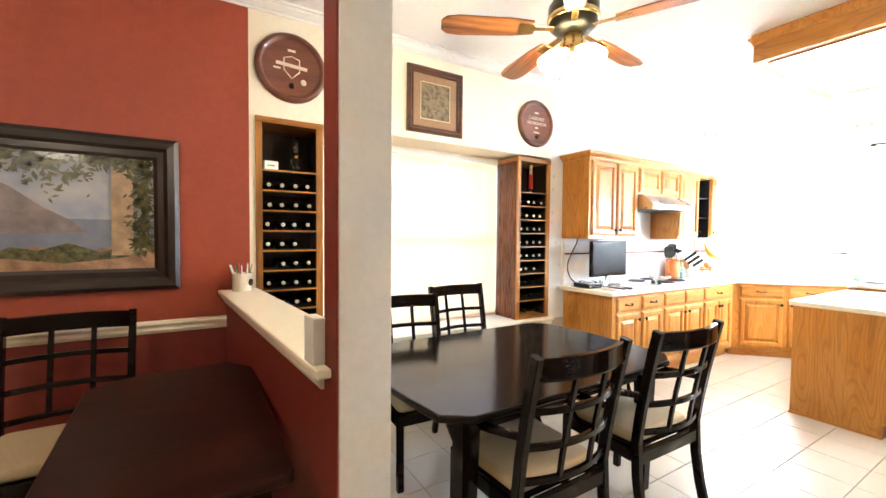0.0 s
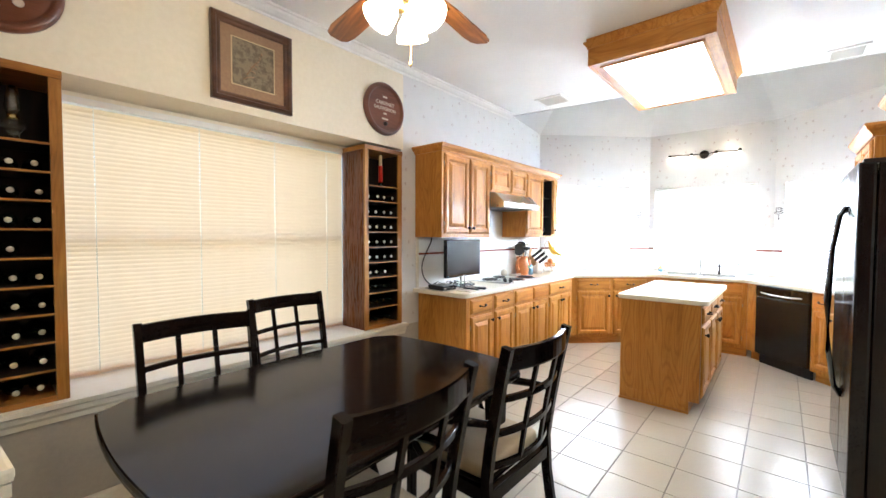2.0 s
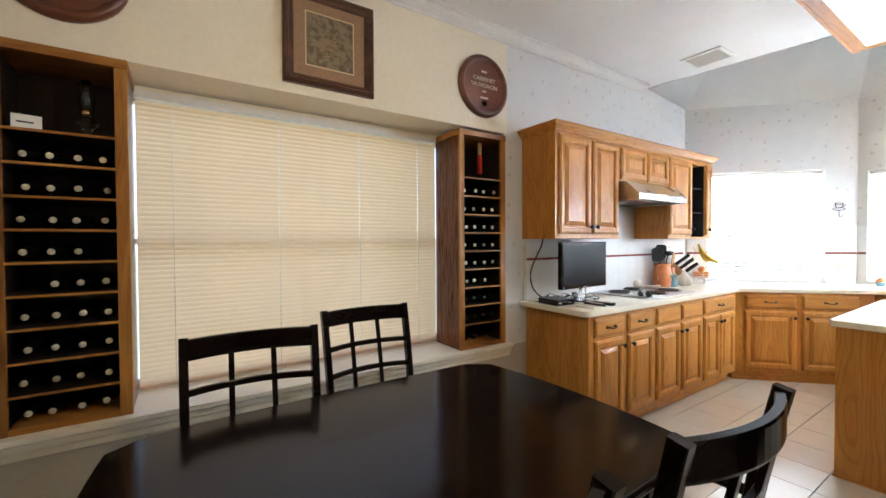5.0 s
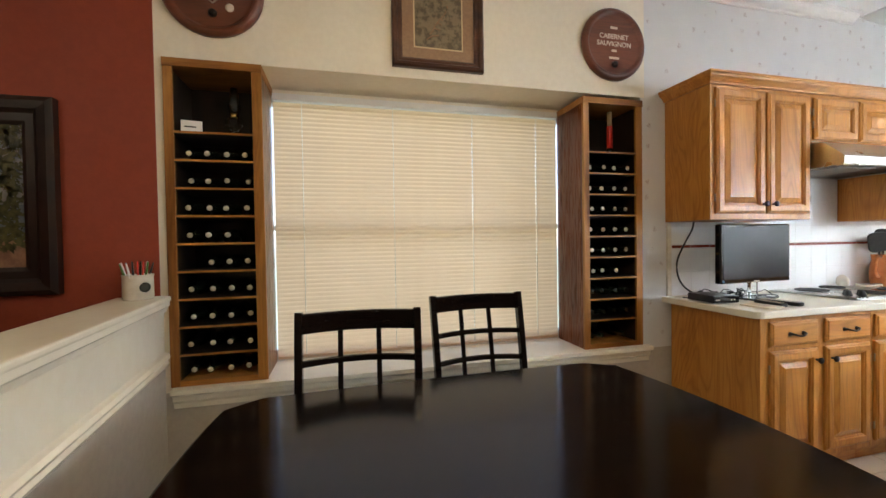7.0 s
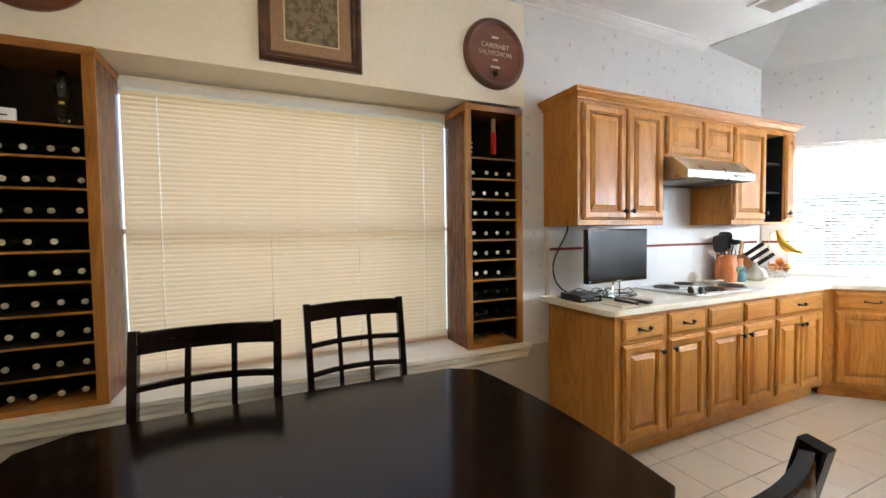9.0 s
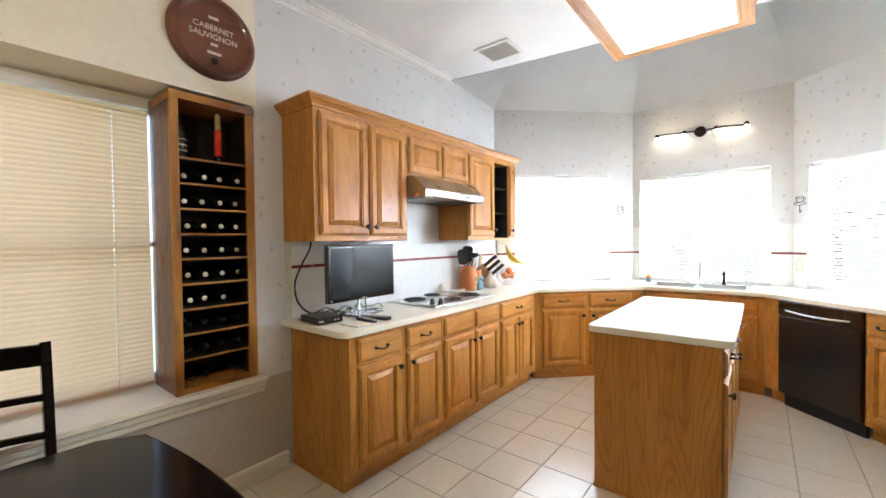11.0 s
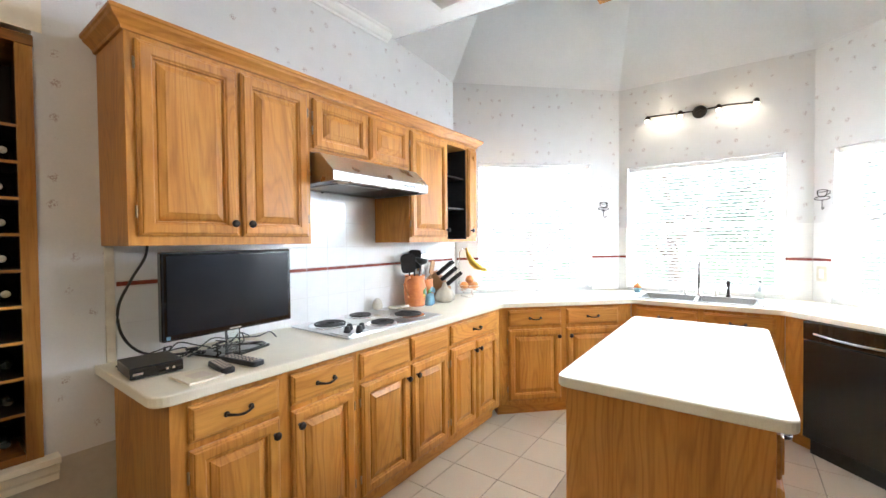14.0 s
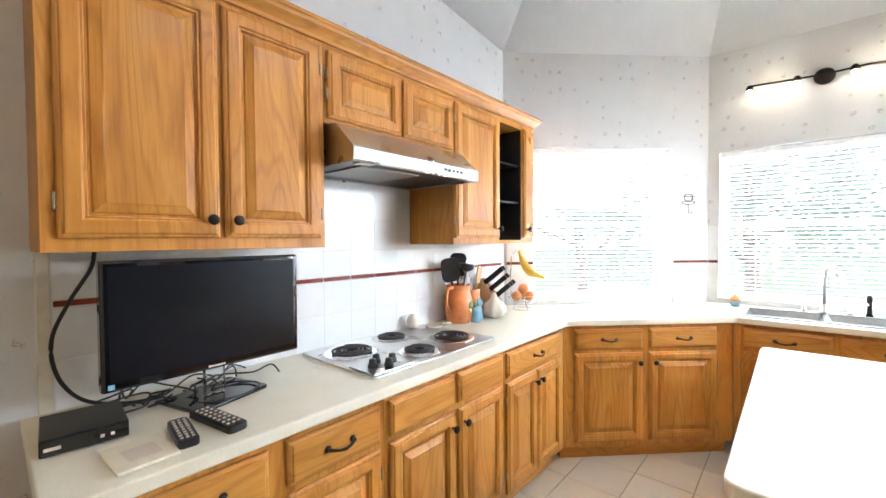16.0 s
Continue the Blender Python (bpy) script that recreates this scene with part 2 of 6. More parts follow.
M["fence"] = wood("weathered_fence", (0.2, 0.14, 0.09), (0.34, 0.26, 0.18), (0.42, 0.33, 0.24), 2, 0.7)


def glow(name, color, strength):
    m = mat(name, color, 0.4)
    b = m.node_tree.nodes["Principled BSDF"]
    b.inputs["Emission Color"].default_value = (*color, 1)
    b.inputs["Emission Strength"].default_value = strength
    return m


M["diffuser"] = glow("lit_light_diffuser", (1.0, 0.97, 0.91), 2.3)
M["globe"] = glow("lit_frosted_glass", (1.0, 0.80, 0.50), 6.0)
M["bulb"] = glow("lit_halogen_bulb", (1.0, 0.82, 0.55), 10.0)

glass = mat("window_glass", (1, 1, 1), 0.0)
glass.node_tree.nodes["Principled BSDF"].inputs["Transmission Weight"].default_value = 1.0
glass.node_tree.nodes["Principled BSDF"].inputs["IOR"].default_value = 1.1
M["glass"] = glass
clear = mat("clear_glass", (0.9, 0.95, 0.93), 0.02)
clear.node_tree.nodes["Principled BSDF"].inputs["Transmission Weight"].default_value = 1.0
M["clear"] = clear

# slats let some daylight through
for key, tint in (("blind", (0.85, 0.64, 0.39)), ("blind_w", (0.9, 0.9, 0.88)), ("leaf", (0.46, 0.54, 0.36))):
    nt = M[key].node_tree
    tr = nt.nodes.new("ShaderNodeBsdfTranslucent")
    tr.inputs[0].default_value = (*tint, 1)
    ad = nt.nodes.new("ShaderNodeMixShader")
    ad.inputs[0].default_value = 0.55 if key == "leaf" else 0.6
    nt.links.new(nt.nodes["Principled BSDF"].outputs[0], ad.inputs[1])
    nt.links.new(tr.outputs[0], ad.inputs[2])
    nt.links.new(ad.outputs[0], nt.nodes["Material Output"].inputs[0])

# thin translucent sheet that lays a pale haze over the view outside
m = mat("insect_screen", (0.55, 0.56, 0.55), 0.8)
nt = m.node_tree
tp = nt.nodes.new("ShaderNodeBsdfTransparent")
tl_ = nt.nodes.new("ShaderNodeBsdfTranslucent")
tl_.inputs[0].default_value = (0.6, 0.62, 0.62, 1)
half, veil = nt.nodes.new("ShaderNodeMixShader"), nt.nodes.new("ShaderNodeMixShader")
half.inputs[0].default_value, veil.inputs[0].default_value = 0.5, 0.025
nt.links.new(nt.nodes["Principled BSDF"].outputs[0], half.inputs[1])
nt.links.new(tl_.outputs[0], half.inputs[2])
nt.links.new(tp.outputs[0], veil.inputs[1])
nt.links.new(half.outputs[0], veil.inputs[2])
nt.links.new(veil.outputs[0], nt.nodes["Material Output"].inputs[0])
M["haze_sheet"] = m

# wallpaper: off-white ground with small scattered grey-mauve sprigs
m = speckled("sprigged_wallpaper", (0.71, 0.705, 0.69), (0.69, 0.685, 0.67), 120, 0.6, 0.08)
nt = m.node_tree
vo = nt.nodes.new("ShaderNodeTexVoronoi")
vo.inputs["Scale"].default_value = 9.0
vo.inputs["Randomness"].default_value = 0.55
wv = coords(m, jitter=False)
warp = tex(m, wv, 55, 2, 0.5)
off = nt.nodes.new("ShaderNodeVectorMath")
off.operation = "MULTIPLY_ADD"
off.inputs[1].default_value = (0.035, 0.035, 0.035)
nt.links.new(warp, off.inputs[0])
nt.links.new(wv, off.inputs[2])
nt.links.new(off.outputs[0], vo.inputs["Vector"])
spot = ramp(m, vo.outputs["Distance"], [(0.10, (1, 1, 1)), (0.17, (0, 0, 0))])
brk = ramp(m, tex(m, wv, 150, 2, 0.5), [(0.46, (0, 0, 0)), (0.52, (1, 1, 1))])
spot = mix(m, 1.0, spot, brk, "MULTIPLY")
bsdf = nt.nodes["Principled BSDF"]
base = bsdf.inputs["Base Color"].links[0].from_socket
set_in(m, "Base Color", mix(m, spot, base, (0.47, 0.40, 0.38)))
M["wallpaper"] = m

# ---- mesh helpers ----
def box(bm, lo, hi, bevel=0.0):
    """An axis-aligned block between two corners, added to bm."""
    r = bmesh.ops.create_cube(bm, size=1.0)
    c = [(a + b) / 2 for a, b in zip(lo, hi)]
    s = [abs(b - a) for a, b in zip(lo, hi)]
    for v in r["verts"]:
        v.co = Vector((v.co.x * s[0] + c[0], v.co.y * s[1] + c[1], v.co.z * s[2] + c[2]))
    if bevel:
        edges = list({e for v in r["verts"] for e in v.link_edges})
        bmesh.ops.bevel(bm, geom=edges, offset=bevel, segments=2, affect="EDGES", profile=0.6)
    return bm


def block(lo, hi, bevel=0.0):
    return box(bmesh.new(), lo, hi, bevel)


def lathe(profile, steps=24, bm=None, m=None):
    """A turned shape round z from (radius, height) pairs."""
    bm = bm or bmesh.new()
    rings = []
    for r, z in profile:
        rings.append([bm.verts.new((r * math.cos(2 * math.pi * i / steps), r * math.sin(2 * math.pi * i / steps), z)) for i in range(steps)])
    faces = []
    for a, b in zip(rings, rings[1:]):
        for i in range(steps):
            faces.append(bm.faces.new((a[i], a[(i + 1) % steps], b[(i + 1) % steps], b[i])))
    for ring, flip in ((rings[0], True), (rings[-1], False)):
        faces.append(bm.faces.new(ring[::-1] if flip else ring))
    for f in faces:
        f.smooth = True
    if m is not None:
        bmesh.ops.transform(bm, matrix=m, verts=[v for ring in rings for v in ring])
    return bm


def tube(points, radius, steps=8, bm=None, taper=None):
    """A round bar along a line of points."""
    bm = bm or bmesh.new()
    pts = [Vector(p) for p in points]
    rings = []
    for i, p in enumerate(pts):
        d = (pts[min(i + 1, len(pts) - 1)] - pts[max(i - 1, 0)]).normalized()
        q = d.to_track_quat("Z", "Y")
        r = radius * (taper[i] if taper else 1)
        rings.append([bm.verts.new(p + q @ Vector((r * math.cos(2 * math.pi * k / steps), r * math.sin(2 * math.pi * k / steps), 0))) for k in range(steps)])
    for a, b in zip(rings, rings[1:]):
        for k in range(steps):
            bm.faces.new((a[k], a[(k + 1) % steps], b[(k + 1) % steps], b[k])).smooth = True
    bm.faces.new(rings[0][::-1])
    bm.faces.new(rings[-1])
    return bm


def sweep(profile, path, bm=None, up=None):
    """A bar of a given cross-section (across, up) along a level line; mitred at the bends."""
    bm = bm or bmesh.new()
    pts = [Vector(p) for p in path]
    rings = []
    for i, p in enumerate(pts):
        a = (p - pts[i - 1]).normalized() if i else None
        b = (pts[i + 1] - p).normalized() if i + 1 < len(pts) else None
        a, b = a or b, b or a
        na, nb = Vector((-a.y, a.x, 0)), Vector((-b.y, b.x, 0))
        n = (na + nb).normalized()
        n = n / max(0.2, n.dot(na))
        rings.append([bm.verts.new(p + n * u + Vector((0, 0, v))) for u, v in profile])
    k = len(profile)
    for r, s in zip(rings, rings[1:]):
        for j in range(k):
            bm.faces.new((r[j], r[(j + 1) % k], s[(j + 1) % k], s[j]))
    bm.faces.new(rings[0][::-1])
    bm.faces.new(rings[-1])
    bmesh.ops.recalc_face_normals(bm, faces=bm.faces[:])
    return bm


def slab(outline, z0, z1, bevel=0.0, bm=None):
    """A level plate from a plan outline."""
    bm = bm or bmesh.new()
    f = bm.faces.new([bm.verts.new((x, y, z0)) for x, y in outline])
    r = bmesh.ops.extrude_face_region(bm, geom=[f])
    top = [v for v in r["geom"] if isinstance(v, bmesh.types.BMVert)]
    for v in top:
        v.co.z = z1
    bmesh.ops.recalc_face_normals(bm, faces=bm.faces[:])
    if bevel:
        edges = [e for e in bm.edges if abs(e.verts[0].co.z - e.verts[1].co.z) < 1e-6]
        bmesh.ops.bevel(bm, geom=edges, offset=bevel, segments=3, affect="EDGES", profile=0.5)
    return bm


def rounded(outline, radii, steps=6):
    """A plan outline with its corners rounded; radii by corner."""
    out = []
    n = len(outline)
    for i, p in enumerate(outline):
        r = radii[i] if isinstance(radii, (list, tuple)) else radii
        p, a, b = Vector(p), Vector(outline[i - 1]), Vector(outline[(i + 1) % n])
        if r <= 0:
            out.append(tuple(p))
            continue
        u, w = (a - p).normalized(), (b - p).normalized()
        t = r / math.tan(u.angle(w) / 2)
        p1, p2 = p + u * t, p + w * t
        for k in range(steps + 1):
            s = k / steps
            out.append(tuple((1 - s) ** 2 * p1 + 2 * s * (1 - s) * p + s * s * p2))
    return out


def ob_mesh(name, bm, material, smooth=False):
    me = bpy.data.meshes.new(name)
    if smooth:
        for f in bm.faces:
            f.smooth = True
    bm.to_mesh(me)
    bm.free()
    me.materials.append(M[material] if isinstance(material, str) else material)
    return me


def part(name, bm, material, parent, label="", at=None):
    ob = new(name, ob_mesh(name, bm, material))
    ob.parent = parent
    if at is not None:
        ob.matrix_local = at
    if label:
        tagged(ob, label)
    return ob


def share(name, me, parent, at):
    ob = new(name, me)
    ob.parent = parent
    ob.matrix_local = at
    return ob


def thing(name, label, category, m=None, group="", kind=""):
    ob = new(name)
    ob.empty_display_size = 0.1
    if m is not None:
        ob.matrix_world = m
    return tagged(ob, label, category, group, kind)


def structure(name, bm, material, label=""):
    ob = new(name, ob_mesh(name, bm, material))
    return tagged(ob, label, "", "", "structure")


def text(body, size, depth=0.0015):
    cu = bpy.data.curves.new("lettering", "FONT")
    cu.body, cu.size, cu.extrude, cu.align_x, cu.align_y = body, size, depth, "CENTER", "CENTER"
    tmp = bpy.data.objects.new("lettering", cu)
    scene.collection.objects.link(tmp)
    me = bpy.data.meshes.new_from_object(tmp.evaluated_get(bpy.context.evaluated_depsgraph_get()))
    bpy.data.objects.remove(tmp)
    return me

# ---- the plan ----
WALL_Y = 3.565
CEIL = 2.93
TOP = 2.842
A0, A1 = Vector((6.87, 3.565)), Vector((8.03, 2.405))
C0, C1 = Vector((8.03, 1.0)), Vector((6.93, -0.10))
RIGHT_Y = -0.10


def wall_box(name, lo, hi, material, label):
    return structure(name, block(lo, hi), material, label)


# window wall, in pieces round the recess
R0, R1, RZ0, RZ1, RY = 1.498, 4.162, 0.585, 2.188, 3.885
wall_box("wall_north_lower", (1.46, WALL_Y, 0), (6.87, 3.985, RZ0), "greige", "greige painted wall below the window ledge")
wall_box("wall_north_upper", (1.46, WALL_Y, RZ1), (4.19, 3.985, 4.2), "cream", "cream painted wall above the window recess")
wall_box("wall_north_strip", (1.46, WALL_Y, RZ0), (R0, 3.985, RZ1), "cream", "cream painted strip beside the recess")
wall_box("wall_north_strip_east", (R1, WALL_Y, RZ0), (4.19, 3.985, RZ1), "wallpaper", "sprigged wallpaper beside the recess")
wall_box("wall_north_kitchen", (4.19, WALL_Y, RZ0), (6.87, 3.985, 4.2), "wallpaper", "pale sprigged wallpaper kitchen wall")
bm = bmesh.new()
WX0, WX1, WZ0, WZ1 = 1.80, 3.86, 0.617, 2.160
box(bm, (R0, RY, RZ0), (WX0, 3.985, RZ1))
box(bm, (WX1, RY, RZ0), (R1, 3.985, RZ1))
box(bm, (WX0, RY, RZ0), (WX1, 3.985, WZ0))
box(bm, (WX0, RY, WZ1), (WX1, 3.985, RZ1))
structure("wall_north_recess", bm, "cream", "painted back of the window recess")
# dining room side
wall_box("wall_dining_north", (-2.5, WALL_Y, 0.88), (1.46, 3.985, 4.2), "red", "terracotta red painted dining room wall")
wall_box("wall_dining_north_lower", (-2.5, WALL_Y, 0), (1.46, 3.985, 0.88), "maroon", "maroon painted wall below the chair rail")
wall_box("wall_west", (-2.7, -2.7, 0), (-2.5, 3.985, 4.2), "red", "red painted dining room wall")
# south and entry walls are unseen, added to shut out outside light
wall_box("wall_south", (-2.5, -2.7, 0), (3.2, -2.5, 4.2), "cream", "unseen cream wall closing the entrance side")
wall_box("wall_east_entry", (3.0, -2.5, 0), (3.2, RIGHT_Y - 0.2, 4.2), "cream", "unseen cream return wall closing the entry")
wall_box("wall_right", (3.0, RIGHT_Y - 0.2, 0), (6.93, RIGHT_Y, 4.2), "wallpaper", "sprigged wallpaper wall behind the appliances")


def bay_wall(name, p, q, openings, z1=4.2):
    """A wall between two plan points, seen from inside on its left, with window openings (s0, s1, z0, z1)."""
    d = (q - p).normalized()
    m = Matrix.Translation((p.x, p.y, 0)) @ Matrix.Rotation(math.atan2(d.y, d.x), 4, "Z")
    ln = (q - p).length
    bm = bmesh.new()
    s0, s1, z0, zt = openings
    th = 0.2
    box(bm, (-0.0, 0, 0), (s0, th, z1))
    box(bm, (s1, 0, 0), (ln, th, z1))
    box(bm, (s0, 0, 0), (s1, th, z0))
    box(bm, (s0, 0, zt), (s1, th, z1))
    ob = structure(name, bm, "wallpaper", "sprigged wallpaper bay wall with a window")
    ob.matrix_world = m
    return m


BAY = {}
BAY["a"] = bay_wall("wall_bay_a", A0, A1, (0.235, 1.345, 0.95, 2.125))
BAY["b"] = bay_wall("wall_bay_b", A1, C0, (0.075, 1.235, 0.95, 2.085))
BAY["c"] = bay_wall("wall_bay_c", C0, C1, (0.14, 1.34, 0.95, 2.06))

# half wall, column and cap between dining room and kitchen
HW = pose(1.575, 1.71, 0, 0, 0, 5.5)
HL = 1.88
hw = thing("half_wall", "low partition wall, red on one side and cream on the other", "partition", HW, kind="structure")
part("core_red", block((-0.075, 0.0965, 0), (0.0, HL, 1.03)), "maroon", hw)
part("core_cream", block((0.0, 0.0965, 0.72), (0.075, HL, 1.03)), "trim", hw)
part("core_greige", block((0.0, 0.0965, 0), (0.075, HL, 0.72)), "greige", hw)
part("cap", block((-0.12, 0.0962, 1.03), (0.11, HL, 1.055), 0.008), "trim", hw, "glossy cream painted wall cap")
prof = [(0.0, 0.0), (0.012, 0.0), (0.018, 0.02), (0.03, 0.03), (0.03, 0.05), (0.0, 0.05)]
part("cap_moulding", sweep([(-u, v) for u, v in prof], [(0.075, 0.0965, 0.98), (0.075, HL, 0.98)]), "trim", hw)
part("cap_moulding", sweep(prof, [(-0.075, 0.0965, 0.98), (-0.075, HL, 0.98)]), "trim", hw)
prof = [(0.0, 0.0), (0.008, 0.0), (0.02, 0.018), (0.012, 0.03), (0.028, 0.05), (0.02, 0.065), (0.0, 0.07)]
part("panel_rail", sweep([(-u, v) for u, v in prof], [(0.075, 0.0965, 0.715), (0.075, HL, 0.715)]), "trim", hw, "cream chair rail moulding")
part("baseboard", sweep([(0, 0), (-0.012, 0), (-0.012, 0.075), (-0.006, 0.09), (0, 0.09)], [(0.075, 0.0965, 0), (0.075, HL, 0)]), "trim", hw)
part("cap_return", block((-0.12, 0.03, 1.03), (-0.0805, 0.110, 1.055), 0.006), "trim", hw)
part("end_block", block((-0.117, 0.075, 1.056), (-0.0815, 0.15, 1.185), 0.004), "white", hw, "small white block on the cap")
col = thing("column", "painted wall end, pale greige face and red dining side", "column", HW, kind="structure")
part("face", block((-0.072, 0, 0), (0.082, 0.095, CEIL), 0.004), "column", col, "pale greige textured plaster face")
part("red_side", block((-0.079, 0.003, 0), (-0.072, 0.095, CEIL), 0.003), "maroon", col, "red painted side")

# chair rails in the dining room
prof = [(0.0, 0.0), (0.01, 0.0), (0.022, 0.02), (0.014, 0.035), (0.028, 0.055), (0.018, 0.07), (0.0, 0.075)]
structure("chair_rail", sweep([(-u, v) for u, v in prof], [(-2.5, WALL_Y, 0.82), (1.33, WALL_Y, 0.82)]), "trim", "cream chair rail on the red wall")

# window ledge
prof = [(0.0, -0.10), (0.016, -0.10), (0.02, -0.075), (0.032, -0.06), (0.036, -0.035), (0.06, -0.022), (0.06, 0.0), (0.0, 0.0)]
led = thing("window_ledge", "cream painted deep window ledge with moulded front", "window sill", kind="structure")
part("ledge_board", block((R0, WALL_Y, RZ0), (R1, RY, 0.612), 0.003), "trim", led)
part("front_moulding", sweep([(-u, v + 0.612) for u, v in prof], [(1.51, WALL_Y, 0), (4.20, WALL_Y, 0)]), "trim", led)

# baseboard
structure("baseboard", sweep([(0, 0), (-0.012, 0), (-0.012, 0.075), (-0.006, 0.09), (0, 0.09)], [(1.46, WALL_Y, 0), (4.35, WALL_Y, 0)]), "trim", "cream baseboard under the window")

# ceilings
EDGE0, EDGE1 = (6.10, WALL_Y), (6.58, RIGHT_Y)
structure("ceiling", slab([(-2.5, -2.5), (3.0, -2.5), (3.0, RIGHT_Y), EDGE1, EDGE0, (-2.5, WALL_Y)], CEIL, CEIL + 0.04), "ceiling", "flat white textured ceiling")
bm = bmesh.new()
outer = [EDGE0, tuple(A0), tuple(A1), tuple(C0), tuple(C1), EDGE1]
apex = [(6.155, 3.09), (6.64, 3.05), (7.47, 2.19), (7.47, 1.21), (6.72, 0.42), (6.51, 0.40)]
lo = [bm.verts.new((x, y, TOP if 0 < i < 5 else CEIL - 0.01)) for i, (x, y) in enumerate(outer)]
hi = [bm.verts.new((x, y, 3.41)) for x, y in apex]
for i in range(5):
    bm.faces.new((lo[i], lo[i + 1], hi[i + 1], hi[i]))
bm.faces.new(hi)
bm.faces.new((lo[5], lo[0], hi[0], hi[5]))
bmesh.ops.solidify(bm, geom=bm.faces[:], thickness=-0.03)
structure("ceiling_vault", bm, "ceiling", "white vaulted bay ceiling")
# unseen slab added above the ceilings to block the sky
structure("roof", block((-2.7, -2.7, 4.2), (8.3, 3.985, 4.25)), "ceiling", "unseen slab closing the rooms from above")
prof = [(0, 0.03), (-0.010, 0.03), (-0.014, 0.042), (-0.032, 0.05), (-0.052, 0.068), (-0.058, 0.082), (-0.07, 0.086), (-0.07, 0.0995), (0, 0.0995)]
structure("crown_moulding", sweep([(u, v + CEIL - 0.10) for u, v in prof], [(1.46, WALL_Y, 0), (6.02, WALL_Y, 0)]), "white", "white crown moulding")
structure("crown_moulding_dining", sweep([(u, v + CEIL - 0.10) for u, v in prof], [(-2.5, WALL_Y, 0), (1.46, WALL_Y, 0)]), "white", "white crown moulding over the red wall")

# ---- windows ----
def window(name, m, x0, x1, z0, z1, y_glass, slat_mat, tilt, pitch, y_blind, tapes, gap=0.0, wd=0.025, bow=0.0016, hung=None):
    """Frame, sashes, panes and a slatted blind in local axes: x along the wall, y outwards."""
    w = thing(name, "white framed sash window", "window", m, kind="structure")
    f = bmesh.new()
    t = 0.045
    box(f, (x0, y_glass - 0.03, z0), (x0 + t, y_glass + 0.03, z1))
    box(f, (x1 - t, y_glass - 0.03, z0), (x1, y_glass + 0.03, z1))
    box(f, (x0 + t, y_glass - 0.03, z0), (x1 - t, y_glass + 0.03, z0 + t))
    box(f, (x0 + t, y_glass - 0.03, z1 - t), (x1 - t, y_glass + 0.03, z1))
    zm = (z0 + z1) / 2
    box(f, (x0 + t, y_glass - 0.02, zm - 0.014), (x1 - t, y_glass + 0.02, zm + 0.014))
    part("window_frame", f, "white", w)
    for a, b in ((z0 + t, zm - 0.014), (zm + 0.014, z1 - t)):
        p = part("pane", block((x0 + t, y_glass - 0.002, a), (x1 - t, y_glass + 0.002, b)), "glass", w)
        p.visible_shadow = False
    # sheet added outside the bay panes to whiten the view like haze
    if slat_mat == "blind_w":
        part("insect_screen", block((x0 + t, y_glass + 0.022, z0 + t), (x1 - t, y_glass + 0.0235, z1 - t)), "haze_sheet", w, "added pale haze sheet")
    x0, x1 = hung or (x0, x1)
    b = thing("window_blind" if slat_mat == "blind_w" else "dining_window_blind", "white slatted blind, slats half open" if slat_mat == "blind_w" else "ivory slatted blind, closed and glowing with daylight", "blind", m)
    part("headrail", block((x0 + 0.006, y_blind - 0.02, z1 - 0.04), (x1 - 0.006, y_blind + 0.02, z1 - 0.003), 0.003), "white" if slat_mat == "blind_w" else "white", b)
    part("bottom_rail", block((x0 + 0.008, y_blind - 0.014, z0 + gap + 0.004), (x1 - 0.008, y_blind + 0.014, z0 + gap + 0.02), 0.003), slat_mat, b)
    n = int((z1 - z0 - 0.06 - gap) / pitch)
    s = bmesh.new()
    xs = (x0 + 0.008, x1 - 0.008)
    for x in tapes:
        xs += (x - 0.0018, x + 0.0018)
    xs = sorted(xs)
    rows = []
    for k in range(4):
        u = (k / 3 - 0.5) * wd
        c = bow * (1 - (2 * k / 3 - 1) ** 2)
        rows.append([s.verts.new((x, u, c)) for x in xs])
    for r, q in zip(rows, rows[1:]):
        for j in range(len(xs) - 1):
            if r is rows[1] and j % 2:
                continue  # cord hole
            s.faces.new((r[j], r[j + 1], q[j + 1], q[j])).smooth = True
    me = ob_mesh("slat", s, slat_mat)
    for i in range(n):
        z = z1 - 0.05 - (i + 0.5) * pitch
        share("slat", me, b, pose(0, y_blind, z, tilt))
    for x in tapes:
        part("cord", tube([(x, y_blind - 0.015, z1 - 0.04), (x, y_blind - 0.015, z0 + gap + 0.02)], 0.0016, 5), "cord", b)
    return w


window("window_1", Matrix.Identity(4), WX0, WX1, WZ0, WZ1, 3.955, "blind", 58, 0.0255, 3.868, (2.09, 2.62, 3.13, 3.58), 0.004, 0.0395, 0.0042, (1.925, 3.742))
window("window_2", BAY["a"], 0.235, 1.345, 0.95, 2.125, 0.15, "blind_w", -12, 0.030, 0.05, (0.5, 1.27), 0.0, 0.034, 0.003)
window("window_3", BAY["b"], 0.075, 1.235, 0.95, 2.085, 0.15, "blind_w", -11, 0.030, 0.05, (0.3, 1.1), 0.0, 0.030)
window("window_4", BAY["c"], 0.14, 1.34, 0.95, 2.06, 0.15, "blind_w", -12, 0.030, 0.05, (0.4, 1.2), 0.0, 0.034, 0.003)

